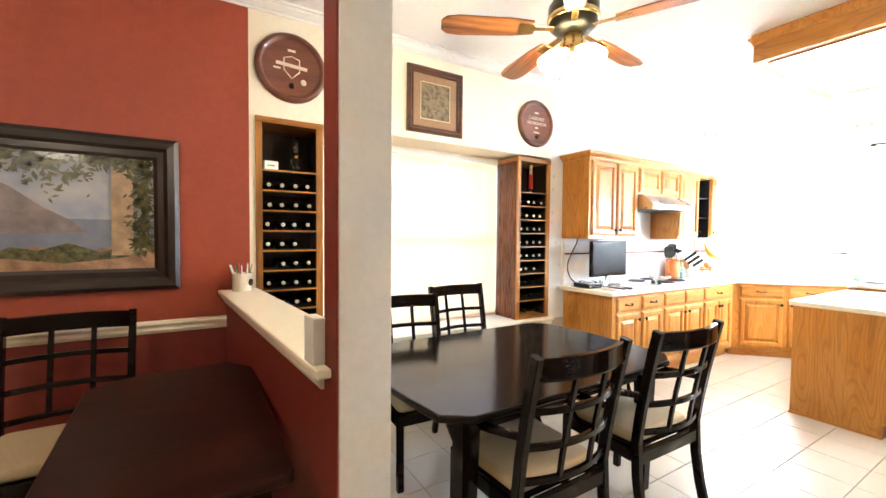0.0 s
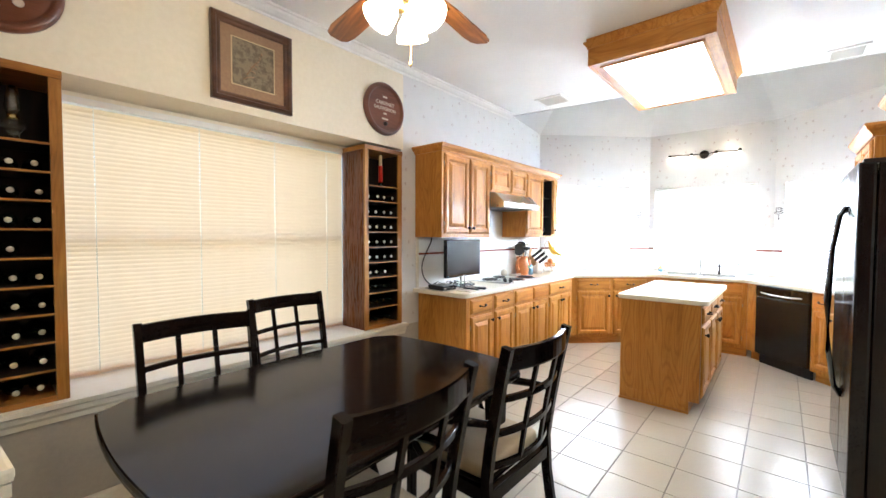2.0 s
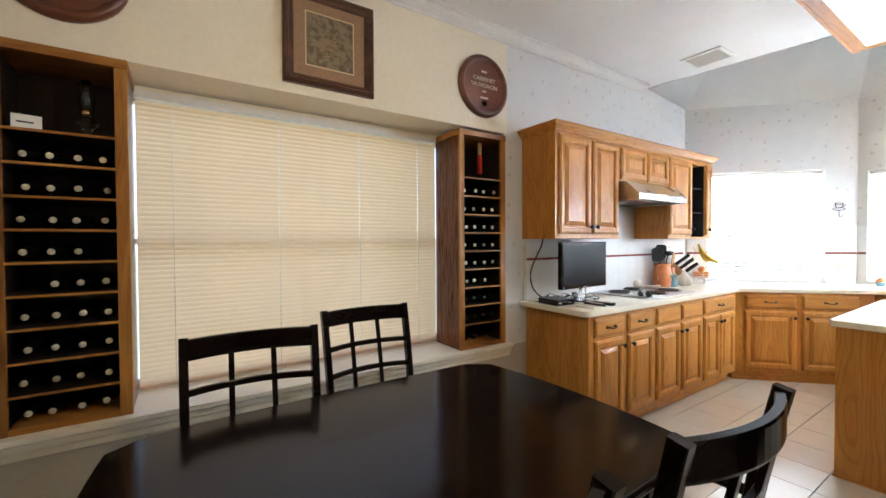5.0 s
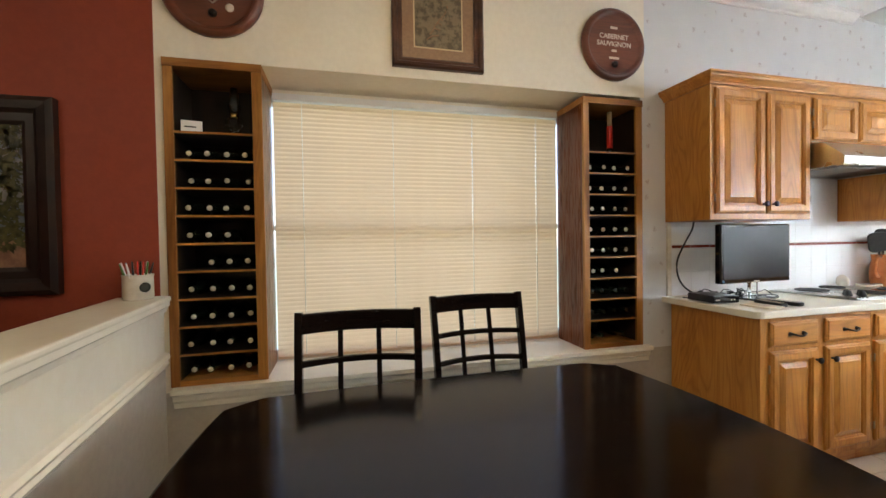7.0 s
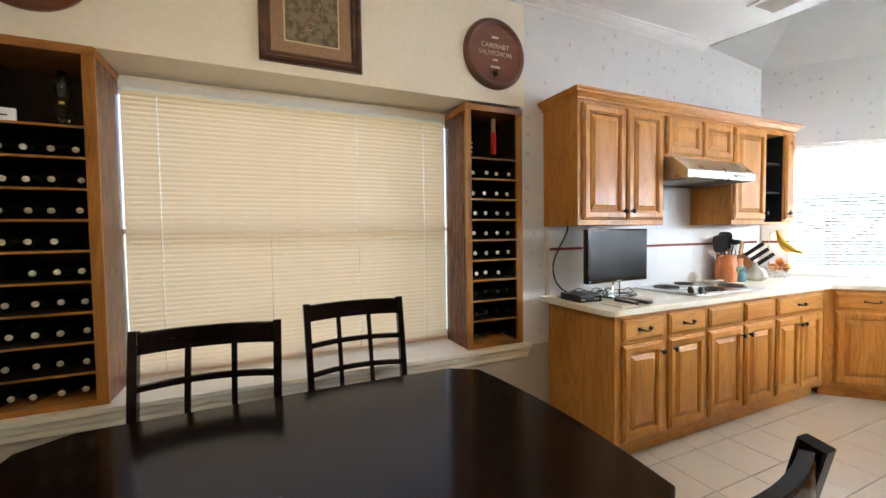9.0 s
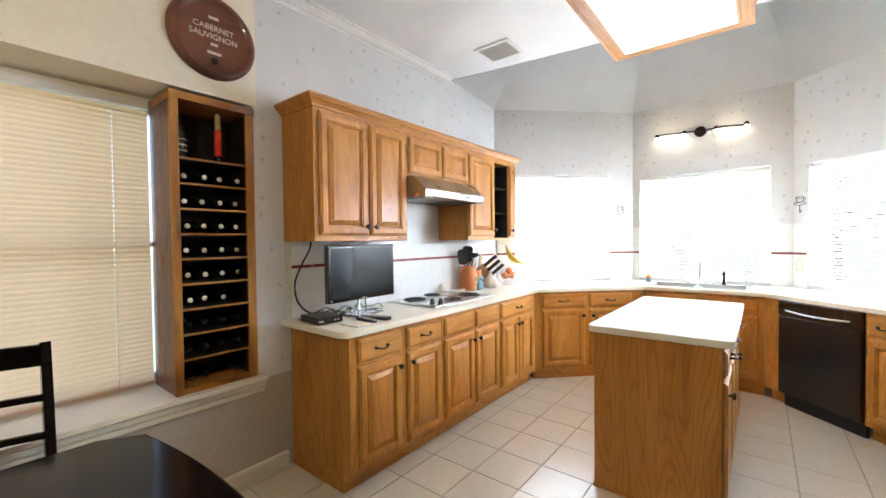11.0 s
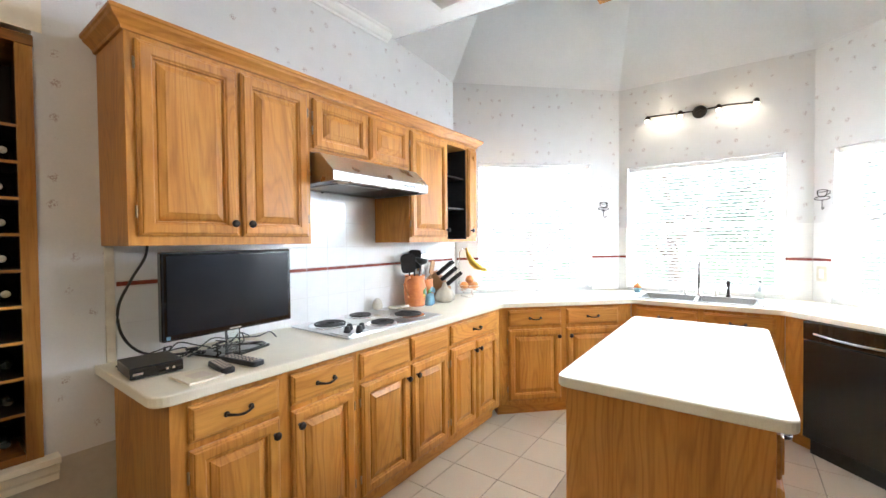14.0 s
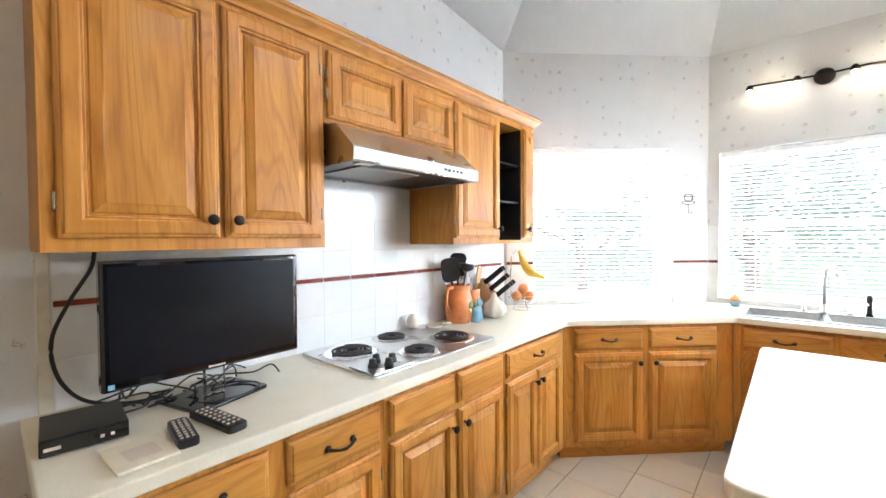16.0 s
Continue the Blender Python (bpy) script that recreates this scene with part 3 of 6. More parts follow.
# daylight standing in the openings
lamp("daylight_dining", "AREA", look((2.84, 5.0, 1.5), (2.84, 3.0, 1.35)), 13.5, (0.97, 0.97, 1.0), size=3.4, size_y=3.0)
for key, s, e in (("a", 0.79, 100), ("c", 0.74, 165)):
    p = BAY[key] @ Vector((s, 0.60, 2.25))
    q = BAY[key] @ Vector((s, -1.0, 1.0))
    lamp("daylight_bay_" + key, "AREA", look(p, q), e, (0.93, 0.97, 1.0), size=1.25, size_y=1.3)
p = BAY["b"] @ Vector((0.66, 0.6, 2.55))
q = BAY["b"] @ Vector((0.69, -1.2, 1.0))
lamp("daylight_bay_b", "AREA", look(p, q), 110, (0.93, 0.97, 1.0), size=1.25, size_y=0.7)
# uplights added to brighten the vault, in place of bounce off the ground
for key, s, e in (("a", 0.79, 90), ("b", 0.66, 80), ("c", 0.74, 95)):
    p = BAY[key] @ Vector((s, 0.6, 0.45))
    q = BAY[key] @ Vector((s, -0.6, 2.2))
    lamp("patio_glow_bay_" + key, "AREA", look(p, q), e, (1.0, 0.98, 0.95), size=1.25, size_y=0.6)

# ---- cabinets ----
def panel(bm, w, h, y0=0.0, th=0.02, rail=0.058, raised=True):
    """A cabinet door or drawer front of w by h, its back at y0, facing -y."""
    loops = [(0.0, 0.0), (0.0, th - 0.011), (0.003, th - 0.008), (0.007, th - 0.0055), (0.010, th - 0.0055), (0.013, th - 0.001), (0.017, th)]
    if raised:
        loops += [(rail - 0.014, th), (rail - 0.010, th - 0.002), (rail - 0.008, th - 0.006), (rail - 0.003, th - 0.006), (rail, th - 0.016), (rail + 0.006, th - 0.016), (rail + 0.009, th - 0.012), (rail + 0.030, th - 0.004), (rail + 0.034, th - 0.0015)]
    rings = []
    for ins, d in loops:
        rings.append([bm.verts.new((x, y0 - d, z)) for x, z in ((ins, ins), (w - ins, ins), (w - ins, h - ins), (ins, h - ins))])
    for a, b in zip(rings, rings[1:]):
        for k in range(4):
            bm.faces.new((a[k], a[(k + 1) % 4], b[(k + 1) % 4], b[k]))
    bm.faces.new(rings[-1])
    bm.faces.new(rings[0][::-1])
    bmesh.ops.recalc_face_normals(bm, faces=bm.faces[:])
    return bm


KNOB = ob_mesh("knob", lathe([(0.006, 0), (0.006, 0.010), (0.013, 0.016), (0.0165, 0.022), (0.015, 0.028), (0.008, 0.031)], 14, m=Matrix.Rotation(radians(90), 4, "X")), "bronze")
bm = tube([(-0.045, -0.004, 0), (-0.043, -0.018, 0.001), (-0.02, -0.027, -0.005), (0, -0.029, -0.007), (0.02, -0.027, -0.005), (0.043, -0.018, 0.001), (0.045, -0.004, 0)], 0.0048, 8, taper=[1.5, 1.2, 0.9, 1.1, 0.9, 1.2, 1.5])
for sx in (-0.045, 0.045):
    lathe([(0.011, 0), (0.011, 0.003), (0.006, 0.008)], 12, bm, Matrix.Translation((sx, 0, 0)) @ Matrix.Rotation(radians(90), 4, "X"))
PULL = ob_mesh("pull", bm, "bronze")
HINGE = ob_mesh("hinge", tube([(0, 0, -0.022), (0, 0, -0.019), (0, 0, 0.019), (0, 0, 0.022)], 0.0042, 8, taper=[0.6, 1, 1, 0.6]), "hinge")


def door(parent, x, z, w, h, knob=None, hinge=None, knob_z=None, name="door"):
    d = part(name, panel(bmesh.new(), w, h), "oak_v", parent, "", pose(x, -0.002, z))
    if knob is not None:
        kx = 0.028 if knob == "l" else w - 0.028
        share("knob", KNOB, d, pose(kx, -0.02, knob_z if knob_z is not None else h - 0.06))
    if hinge is not None:
        hx = -0.005 if hinge == "l" else w + 0.005
        for hz in (0.09, h - 0.09):
            share("hinge", HINGE, d, pose(hx, -0.008, hz))
    return d


def drawer(parent, x, z, w, h, pull=True):
    d = part("drawer_front", panel(bmesh.new(), w, h, raised=False, th=0.018), "oak_h", parent, "", pose(x, -0.002, z))
    if pull:
        share("pull", PULL, d, pose(w / 2, -0.018, h / 2))
    return d


def frame_body(w, h, d, z0, kick=True):
    return block((0, 0, z0), (w, d, z0 + h))


def base_cabinet(m, w, fronts, depth=0.57, kick=True, label="honey oak base cabinet with raised panel doors"):
    c = thing("base_cabinet", label, "cabinet", m, "honey oak base cabinets")
    part("body", block((0.001, 0, 0.10), (w - 0.001, depth, 0.875), 0.0015), "oak_v", c)
    part("toe_kick", block((0.001, 0.065, 0.0), (w - 0.001, depth, 0.10)), "oak_h", c)
    for kind, x, wd, extra in fronts:
        if kind == "drawer":
            drawer(c, x, 0.722, wd, 0.128, extra)
        else:
            door(c, x, 0.135, wd, 0.563, extra, "r" if extra == "l" else "l")
    return c


YF = 2.975
LEFT = lambda x: pose(x, YF, 0)
base_cabinet(LEFT(4.37), 0.80, [("drawer", 0.055, 0.33, True), ("drawer", 0.44, 0.335, True), ("door", 0.055, 0.33, "r"), ("door", 0.44, 0.335, "l")])
base_cabinet(LEFT(5.17), 0.775, [("drawer", 0.02, 0.36, False), ("drawer", 0.405, 0.345, False), ("door", 0.02, 0.36, "r"), ("door", 0.405, 0.345, "l")])
base_cabinet(LEFT(5.945), 0.685, [("drawer", 0.015, 0.61, True), ("door", 0.015, 0.30, "r"), ("door", 0.32, 0.305, "l")])
F1, F2, F3, F4 = Vector((6.632, 2.975)), Vector((7.43, 2.177)), Vector((7.43, 1.207)), Vector((6.712, 0.489))
DA = Matrix.Translation((F1.x, F1.y, 0)) @ Matrix.Rotation(radians(-45), 4, "Z")
la = (F2 - F1).length
base_cabinet(DA, la, [("drawer", 0.07, 0.44, True), ("drawer", 0.555, 0.45, True), ("door", 0.07, 0.44, "r"), ("door", 0.555, 0.45, "l")], 0.50, label="corner honey oak base cabinet under the bay window")
DB = Matrix.Translation((F2.x, F2.y, 0)) @ Matrix.Rotation(radians(-90), 4, "Z")
lb = F2.y - F3.y
base_cabinet(DB, lb, [("drawer", 0.04, 0.42, True), ("drawer", 0.50, 0.42, True), ("door", 0.04, 0.42, "r"), ("door", 0.50, 0.42, "l")], 0.55, label="honey oak sink base cabinet with doors")
DC = Matrix.Translation((F3.x, F3.y, 0)) @ Matrix.Rotation(radians(-135), 4, "Z")
lc = (F4 - F3).length
base_cabinet(DC, 0.13, [], 0.50, label="narrow oak filler panel beside the dishwasher")
base_cabinet(DC @ Matrix.Translation((0.74, 0, 0)), lc - 0.74, [("drawer", 0.02, lc - 0.80, True), ("door", 0.02, lc - 0.80, "r")], 0.50, label="narrow honey oak base cabinet with one door")
DR = Matrix.Translation((F4.x, F4.y, 0)) @ Matrix.Rotation(radians(180), 4, "Z")
base_cabinet(DR, 0.24, [("drawer", 0.02, 0.20, True), ("door", 0.02, 0.20, "r")], 0.55, label="narrow honey oak base cabinet by the ovens")

# dishwasher
dw = thing("dishwasher", "black built-in dishwasher under the counter", "dishwasher", DC @ Matrix.Translation((0.135, 0, 0)))
part("body", block((0, 0.01, 0.10), (0.60, 0.5, 0.872)), "black", dw)
part("door_panel", block((0.004, -0.025, 0.115), (0.596, 0.01, 0.745), 0.004), "appliance", dw)
part("control_panel", block((0.004, -0.028, 0.75), (0.596, 0.01, 0.868), 0.004), "gloss", dw)
part("handle", tube([(0.07, -0.03, 0.795), (0.2, -0.036, 0.785), (0.3, -0.038, 0.783), (0.4, -0.036, 0.785), (0.53, -0.03, 0.795)], 0.006, 8), "nickel", dw, "brushed metal handle strip")
part("kick_plate", block((0.01, 0.03, 0.0), (0.59, 0.06, 0.10)), "black", dw)

# worktop: one continuous plate with a rolled front edge
KF = [(4.315, 3.563), (4.315, 2.943), (6.619, 2.943), (7.398, 2.164), (7.398, 1.22), (6.699, 0.521), (6.475, 0.521), (6.475, -0.098), (6.931, -0.098), (8.028, 1.0), (8.028, 2.404), (6.869, 3.563)]
wt = thing("worktop", "cream laminate worktop wrapping round the kitchen bay", "countertop")
top = part("top", slab(rounded(KF, [0, 0.07, 0.05, 0.05, 0.05, 0.05, 0, 0, 0, 0, 0, 0]), 0.876, 0.914, 0.006), "laminate", wt)
SX0, SX1, SY0, SY1 = 7.475, 7.93, 1.315, 2.155
cutter = new("cutter", ob_mesh("cutter", block((SX0 + 0.02, SY0 + 0.02, 0.85), (SX1 - 0.02, SY1 - 0.02, 0.95)), "laminate"))
md = top.modifiers.new("sink_hole", "BOOLEAN")
md.object, md.operation, md.solver = cutter, "DIFFERENCE", "EXACT"
bpy.context.view_layer.update()
me = bpy.data.meshes.new_from_object(top.evaluated_get(bpy.context.evaluated_depsgraph_get()))
top.modifiers.remove(md)
top.data = me
bpy.data.objects.remove(cutter)

# ---- wall cupboards over the worktop ----
uc = thing("wall_cabinet", "honey oak wall cabinets with raised panel doors and crown", "cabinet", pose(4.345, 3.235, 0), "honey oak wall cabinets")
part("body", block((0, 0, 1.395), (0.765, 0.328, 2.165), 0.002), "oak_v", uc)
door(uc, 0.03, 1.43, 0.362, 0.715, "r", "l", 0.055)
door(uc, 0.408, 1.43, 0.335, 0.715, "l", "r", 0.055)
uc2 = thing("wall_cabinet", "short honey oak wall cabinet over the range hood", "cabinet", pose(5.11, 3.235, 0), "honey oak wall cabinets")
part("body", block((0.001, 0, 1.865), (0.76, 0.328, 2.165), 0.002), "oak_h", uc2)
door(uc2, 0.015, 1.885, 0.375, 0.255, None, "l")
door(uc2, 0.405, 1.885, 0.345, 0.255)
uc3 = thing("wall_cabinet", "honey oak wall cabinet with an open shelf niche, shade coloured in", "cabinet", pose(5.87, 3.235, 0), "honey oak wall cabinets")
bm = block((0.001, 0, 1.395), (0.44, 0.328, 2.165), 0.002)
box(bm, (0.44, 0, 1.395), (0.70, 0.328, 1.415))
box(bm, (0.44, 0, 2.13), (0.70, 0.328, 2.165))
box(bm, (0.70, 0, 1.395), (0.85, 0.328, 2.165), 0.002)
part("body", bm, "oak_v", uc3)
# black sheets over the oak put the niche's inner shade into colour
part("niche_back", block((0.44, 0.30, 1.415), (0.70, 0.32, 2.13)), "black", uc3, "niche back, black for its shade")
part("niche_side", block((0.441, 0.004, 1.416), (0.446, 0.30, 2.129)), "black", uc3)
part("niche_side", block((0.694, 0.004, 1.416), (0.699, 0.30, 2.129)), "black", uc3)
for z in (1.65, 1.89):
    part("shelf", block((0.447, 0.02, z), (0.693, 0.30, z + 0.012)), "rack_in", uc3)
door(uc3, 0.01, 1.43, 0.415, 0.71, "r", "l", 0.055)
door(uc3, 0.712, 1.43, 0.126, 0.71, "l", None, 0.055, "narrow_door")
for x, z, r, h in ((5.87 + 0.52, 1.4165, 0.035, 0.13), (5.87 + 0.61, 1.4165, 0.03, 0.10), (5.87 + 0.54, 1.6635, 0.035, 0.12), (5.87 + 0.63, 1.9035, 0.03, 0.10)):
    g = thing("drinking_glass", "dark drinking glass on the niche shelf", "glass", pose(x, 3.40, z), "glasses in the niche")
    part("cup", lathe([(r * 0.7, 0), (r, h), (r * 0.92, h), (r * 0.62, 0.008)], 16), "clear", g)
prof = [(0.0, 0.0), (0.010, 0.0), (0.012, 0.012), (0.026, 0.026), (0.040, 0.036), (0.044, 0.046), (0.050, 0.050), (0.050, 0.062), (0.0, 0.062)]
back = pose(-4.345, -3.235, 0)
part("crown", sweep([(-u, v) for u, v in prof], [(4.345, 3.563, 2.165), (4.345, 3.235, 2.165), (6.72, 3.235, 2.165), (6.72, 3.563, 2.165)]), "oak_h", uc, "moulded oak crown", back)
part("top_board", block((4.347, 3.237, 2.166), (6.718, 3.562, 2.18)), "oak_h", uc, "", back)

# range hood
hd = thing("range_hood", "stainless steel under-cabinet range hood", "range hood", pose(5.125, 0, 0))
w = 0.745
bm = bmesh.new()
pr = [(3.563, 1.705), (3.563, 1.862), (3.21, 1.862), (3.175, 1.855), (3.075, 1.762), (3.07, 1.755), (3.07, 1.712), (3.08, 1.705)]
ra = [bm.verts.new((0, y, z)) for y, z in pr]
rb = [bm.verts.new((w, y, z)) for y, z in pr]
for k in range(len(pr)):
    if k != len(pr) - 1:
        bm.faces.new((ra[k], ra[(k + 1) % 8], rb[(k + 1) % 8], rb[k]))
bm.faces.new(ra)
bm.faces.new(rb[::-1])
bmesh.ops.recalc_face_normals(bm, faces=bm.faces[:])
part("shell", bm, "steel", hd)
part("underside", block((0.012, 3.085, 1.712), (w - 0.012, 3.55, 1.72)), "black", hd, "dark hood underside")
part("grease_filter", block((0.10, 3.16, 1.706), (0.42, 3.44, 1.712), 0.002), "sink", hd, "dull metal grease filter")
part("lamp_lens", block((0.05, 3.095, 1.7065), (0.12, 3.145, 1.712), 0.002), "garlic", hd)
for k in range(5):
    part("button", block((0.49 + k * 0.028, 3.067, 1.728), (0.505 + k * 0.028, 3.0705, 1.74)), "black", hd)

# cooktop
ck = thing("cooktop", "stainless electric cooktop with four coil burners", "cooktop", pose(5.17, 3.03, 0.915))
part("plate", slab(rounded([(0, 0), (0.79, 0), (0.79, 0.505), (0, 0.505)], 0.02), 0, 0.008, 0.003), "steel", ck)
for cx, cy, r in ((0.145, 0.335, 0.10), (0.635, 0.17, 0.10), (0.43, 0.395, 0.078), (0.355, 0.12, 0.078)):
    bn = part("burner", lathe([(r + 0.018, 0.008), (r + 0.018, 0.011), (r + 0.008, 0.012), (r, 0.0085), (0.01, 0.0085)], 28), "chrome", ck, "", pose(cx, cy, 0))
    pts = []
    for k in range(100):
        a = k / 99 * 2 * math.pi * 4.2
        rr = 0.02 + (r - 0.026) * k / 99
        pts.append((rr * math.cos(a), rr * math.sin(a), 0.019))
    part("coil", tube(pts, 0.0052, 6), "coil", bn, "black spiral heating coil")
part("knob_panel", block((0.012, 0.012, 0.008), (0.215, 0.165, 0.014), 0.003), "steel", ck)
for kx, ky in ((0.065, 0.085), (0.115, 0.125), (0.165, 0.085), (0.115, 0.048)):
    part("knob", lathe([(0.019, 0.014), (0.019, 0.024), (0.016, 0.028), (0.013, 0.046), (0.008, 0.048)], 16), "black", ck, "", pose(kx, ky, 0))

# ---- kitchen island ----
isl = thing("kitchen_island", "oak kitchen island with drawers and cream top", "kitchen island")
IX0, IX1, IY0, IY1 = 5.285, 6.60, 1.385, 1.975
bm = block((IX0, IY0, 0.10), (IX1, IY1, 0.875), 0.002)
box(bm, (IX0 + 0.0, IY0 + 0.07, 0.0), (IX1, IY1, 0.10))
part("body", bm, "oak_v", isl, "oak veneer cabinet body")
part("base_trim", block((IX0 - 0.008, IY0 + 0.07, 0.0), (IX0, IY1 + 0.004, 0.018)), "oak_y", isl)
part("top", slab(rounded([(IX0 - 0.03, IY0 - 0.05), (IX1 + 0.03, IY0 - 0.05), (IX1 + 0.03, IY1 + 0.03), (IX0 - 0.03, IY1 + 0.03)], 0.05), 0.876, 0.914, 0.006), "laminate", isl, "white laminate top with rounded corners")
for k in range(3):
    x = 0.03 + k * 0.43
    mm = Matrix.Translation((IX0, IY0, 0))
    d = part("drawer_front", panel(bmesh.new(), 0.40, 0.128, raised=False, th=0.018), "oak_h", isl, "", mm @ pose(x, -0.002, 0.722))
    share("pull", PULL, d, pose(0.2, -0.018, 0.064))
    d = part("door", panel(bmesh.new(), 0.40, 0.563), "oak_v", isl, "", mm @ pose(x, -0.002, 0.135))
    share("knob", KNOB, d, pose(0.37 if k % 2 else 0.03, -0.02, 0.5))

# ---- dining table and chairs ----
tb = thing("dining_table", "espresso lacquered dining table with bowed ends", "table", pose(2.685, 2.395, 0, 0, 0, 1.2))
out = []
hx, hy = 0.75, 0.53
for x0, y0, x1, y1, bx, by in ((-hx, -hy, hx, -hy, 0, -0.02), (hx, -hy, hx, hy, 0.05, 0), (hx, hy, -hx, hy, 0, 0.02), (-hx, hy, -hx, -hy, -0.05, 0)):
    for k in range(1, 15):
        s = k / 15
        b = 4 * s * (1 - s)
        out.append((x0 + (x1 - x0) * s + bx * b, y0 + (y1 - y0) * s + by * b))
part("tabletop", slab(out, 0.722, 0.752, 0.010), "espresso", tb, "glossy near-black table top")
bm = bmesh.new()
for lo, hi in (((-0.62, -0.43, 0.63), (0.62, -0.405, 0.722)), ((-0.62, 0.405, 0.63), (0.62, 0.43, 0.722)), ((-0.62, -0.405, 0.63), (-0.595, 0.405, 0.722)), ((0.595, -0.405, 0.63), (0.62, 0.405, 0.722))):
    box(bm, lo, hi, 0.003)
part("apron", bm, "espresso", tb)
for sx in (-1, 1):
    for sy in (-1, 1):
        bm = bmesh.new()
        r = bmesh.ops.create_cone(bm, cap_ends=True, segments=4, radius1=0.038, radius2=0.062, depth=0.722)
        bmesh.ops.rotate(bm, verts=bm.verts, cent=(0, 0, 0), matrix=Matrix.Rotation(radians(45), 3, "Z"))
        bmesh.ops.bevel(bm, geom=bm.edges[:], offset=0.005, segments=2, affect="EDGES")
        part("leg", bm, "espresso", tb, "", pose(sx * 0.61, sy * 0.42, 0.361))


def bent(points, wx, wy, bm=None):
    """A square bar along points in the y-z plane or any line; wx along x, wy across."""
    bm = bm or bmesh.new()
    pts = [Vector(p) for p in points]
    rings = []
    for i, p in enumerate(pts):
        d = (pts[min(i + 1, len(pts) - 1)] - pts[max(i - 1, 0)]).normalized()
        if abs(d.x) > 0.7:
            side, up = Vector((-d.y, d.x, 0)).normalized(), Vector((0, 0, 1))
        else:
            side, up = Vector((1, 0, 0)), d.cross(Vector((1, 0, 0))).normalized()
        c = 0.82
        q = [(-1, -c), (-c, -1), (c, -1), (1, -c), (1, c), (c, 1), (-c, 1), (-1, c)]
        rings.append([bm.verts.new(p + side * u * wx / 2 + up * v * wy / 2) for u, v in q])
    for a, b in zip(rings, rings[1:]):
        for k in range(8):
            bm.faces.new((a[k], a[(k + 1) % 8], b[(k + 1) % 8], b[k]))
    bm.faces.new(rings[0][::-1])
    bm.faces.new(rings[-1])
    bmesh.ops.recalc_face_normals(bm, faces=bm.faces[:])
    return bm


def rear_y(z):
    """The rake of the back posts."""
    if z < 0.46:
        return -0.215 - 0.07 * ((0.46 - z) / 0.46) ** 2
    return -0.215 - 0.10 * ((z - 0.46) / 0.56) ** 1.25


def chair(m, arms):
    c = thing("dining_chair", "espresso dining chair with grid back, beige seat and curved arms" if arms else "espresso dining chair with grid back and beige seat", "chair", m, "chairs round the table")
    hw = 0.245
    for s in (-1, 1):
        zs = [0, 0.15, 0.3, 0.46, 0.6, 0.74, 0.88, 0.96, 1.0]
        part("back_post", bent([(s * (hw + 0.012 * max(0, z - 0.46)), rear_y(z), z) for z in zs], 0.032, 0.042), "espresso", c)
        part("front_leg", bent([(s * 0.225, 0.225, 0), (s * 0.225, 0.222, 0.2), (s * 0.225, 0.22, 0.42)], 0.036, 0.036), "espresso", c)
        part("side_rail", block((s * 0.235 - 0.012, -0.2, 0.36), (s * 0.235 + 0.012, 0.21, 0.42), 0.003), "espresso", c)
        if arms:
            pts = [(s * 0.25, rear_y(0.68) + 0.01, 0.69), (s * 0.275, -0.12, 0.675), (s * 0.29, 0.02, 0.655), (s * 0.285, 0.14, 0.63), (s * 0.27, 0.20, 0.56), (s * 0.25, 0.17, 0.47), (s * 0.24, 0.11, 0.40)]
            part("arm", tube(pts, 0.019, 8, taper=[0.8, 1, 1.2, 1.2, 1, 0.9, 0.8]), "espresso", c)
    part("front_rail", block((-0.21, 0.212, 0.36), (0.21, 0.236, 0.42), 0.003), "espresso", c)
    part("rear_rail", block((-0.23, -0.235, 0.36), (0.23, -0.205, 0.42), 0.003), "espresso", c)
    part("seat_board", slab(rounded([(-0.235, -0.2), (0.235, -0.2), (0.25, 0.245), (-0.25, 0.245)], 0.03), 0.418, 0.432), "espresso", c)
    bm = slab(rounded([(-0.225, -0.195), (0.225, -0.195), (0.24, 0.235), (-0.24, 0.235)], 0.05), 0.433, 0.485, 0.02)
    cu = part("seat", bm, "cushion", c, "beige upholstered seat")
    for f in cu.data.polygons:
        f.use_smooth = True

    def cross(z, h, t, w=hw - 0.008, name="back_rail"):
        n = 17
        pts = []
        for k in range(n):
            x = -w + 2 * w * k / (n - 1)
            pts.append((x, rear_y(z) - 0.055 * (1 - (x / w) ** 2), z))
        part(name, bent(pts, t, h), "espresso", c)

    cross(0.952, 0.085, 0.024, hw + 0.004, "crest_rail")
    for z in (0.79, 0.648, 0.51):
        cross(z, 0.026, 0.018)
    for s in (-1, 1):
        x = s * 0.083
        pts = [(x, rear_y(z) - 0.055 * (1 - (x / hw) ** 2), z) for z in (0.51, 0.60, 0.70, 0.81, 0.925)]
        part("back_slat", bent(pts, 0.022, 0.016), "espresso", c)
    return c


armed = chair(pose(2.42, 1.985, 0, 0, 0, 1.0), True)
copy_thing(armed, pose(3.16, 1.985, 0, 0, 0, -1))
plain = chair(pose(2.355, 2.86, 0, 0, 0, 177), False)
copy_thing(plain, pose(3.03, 3.185, 0, 0, 0, 182))

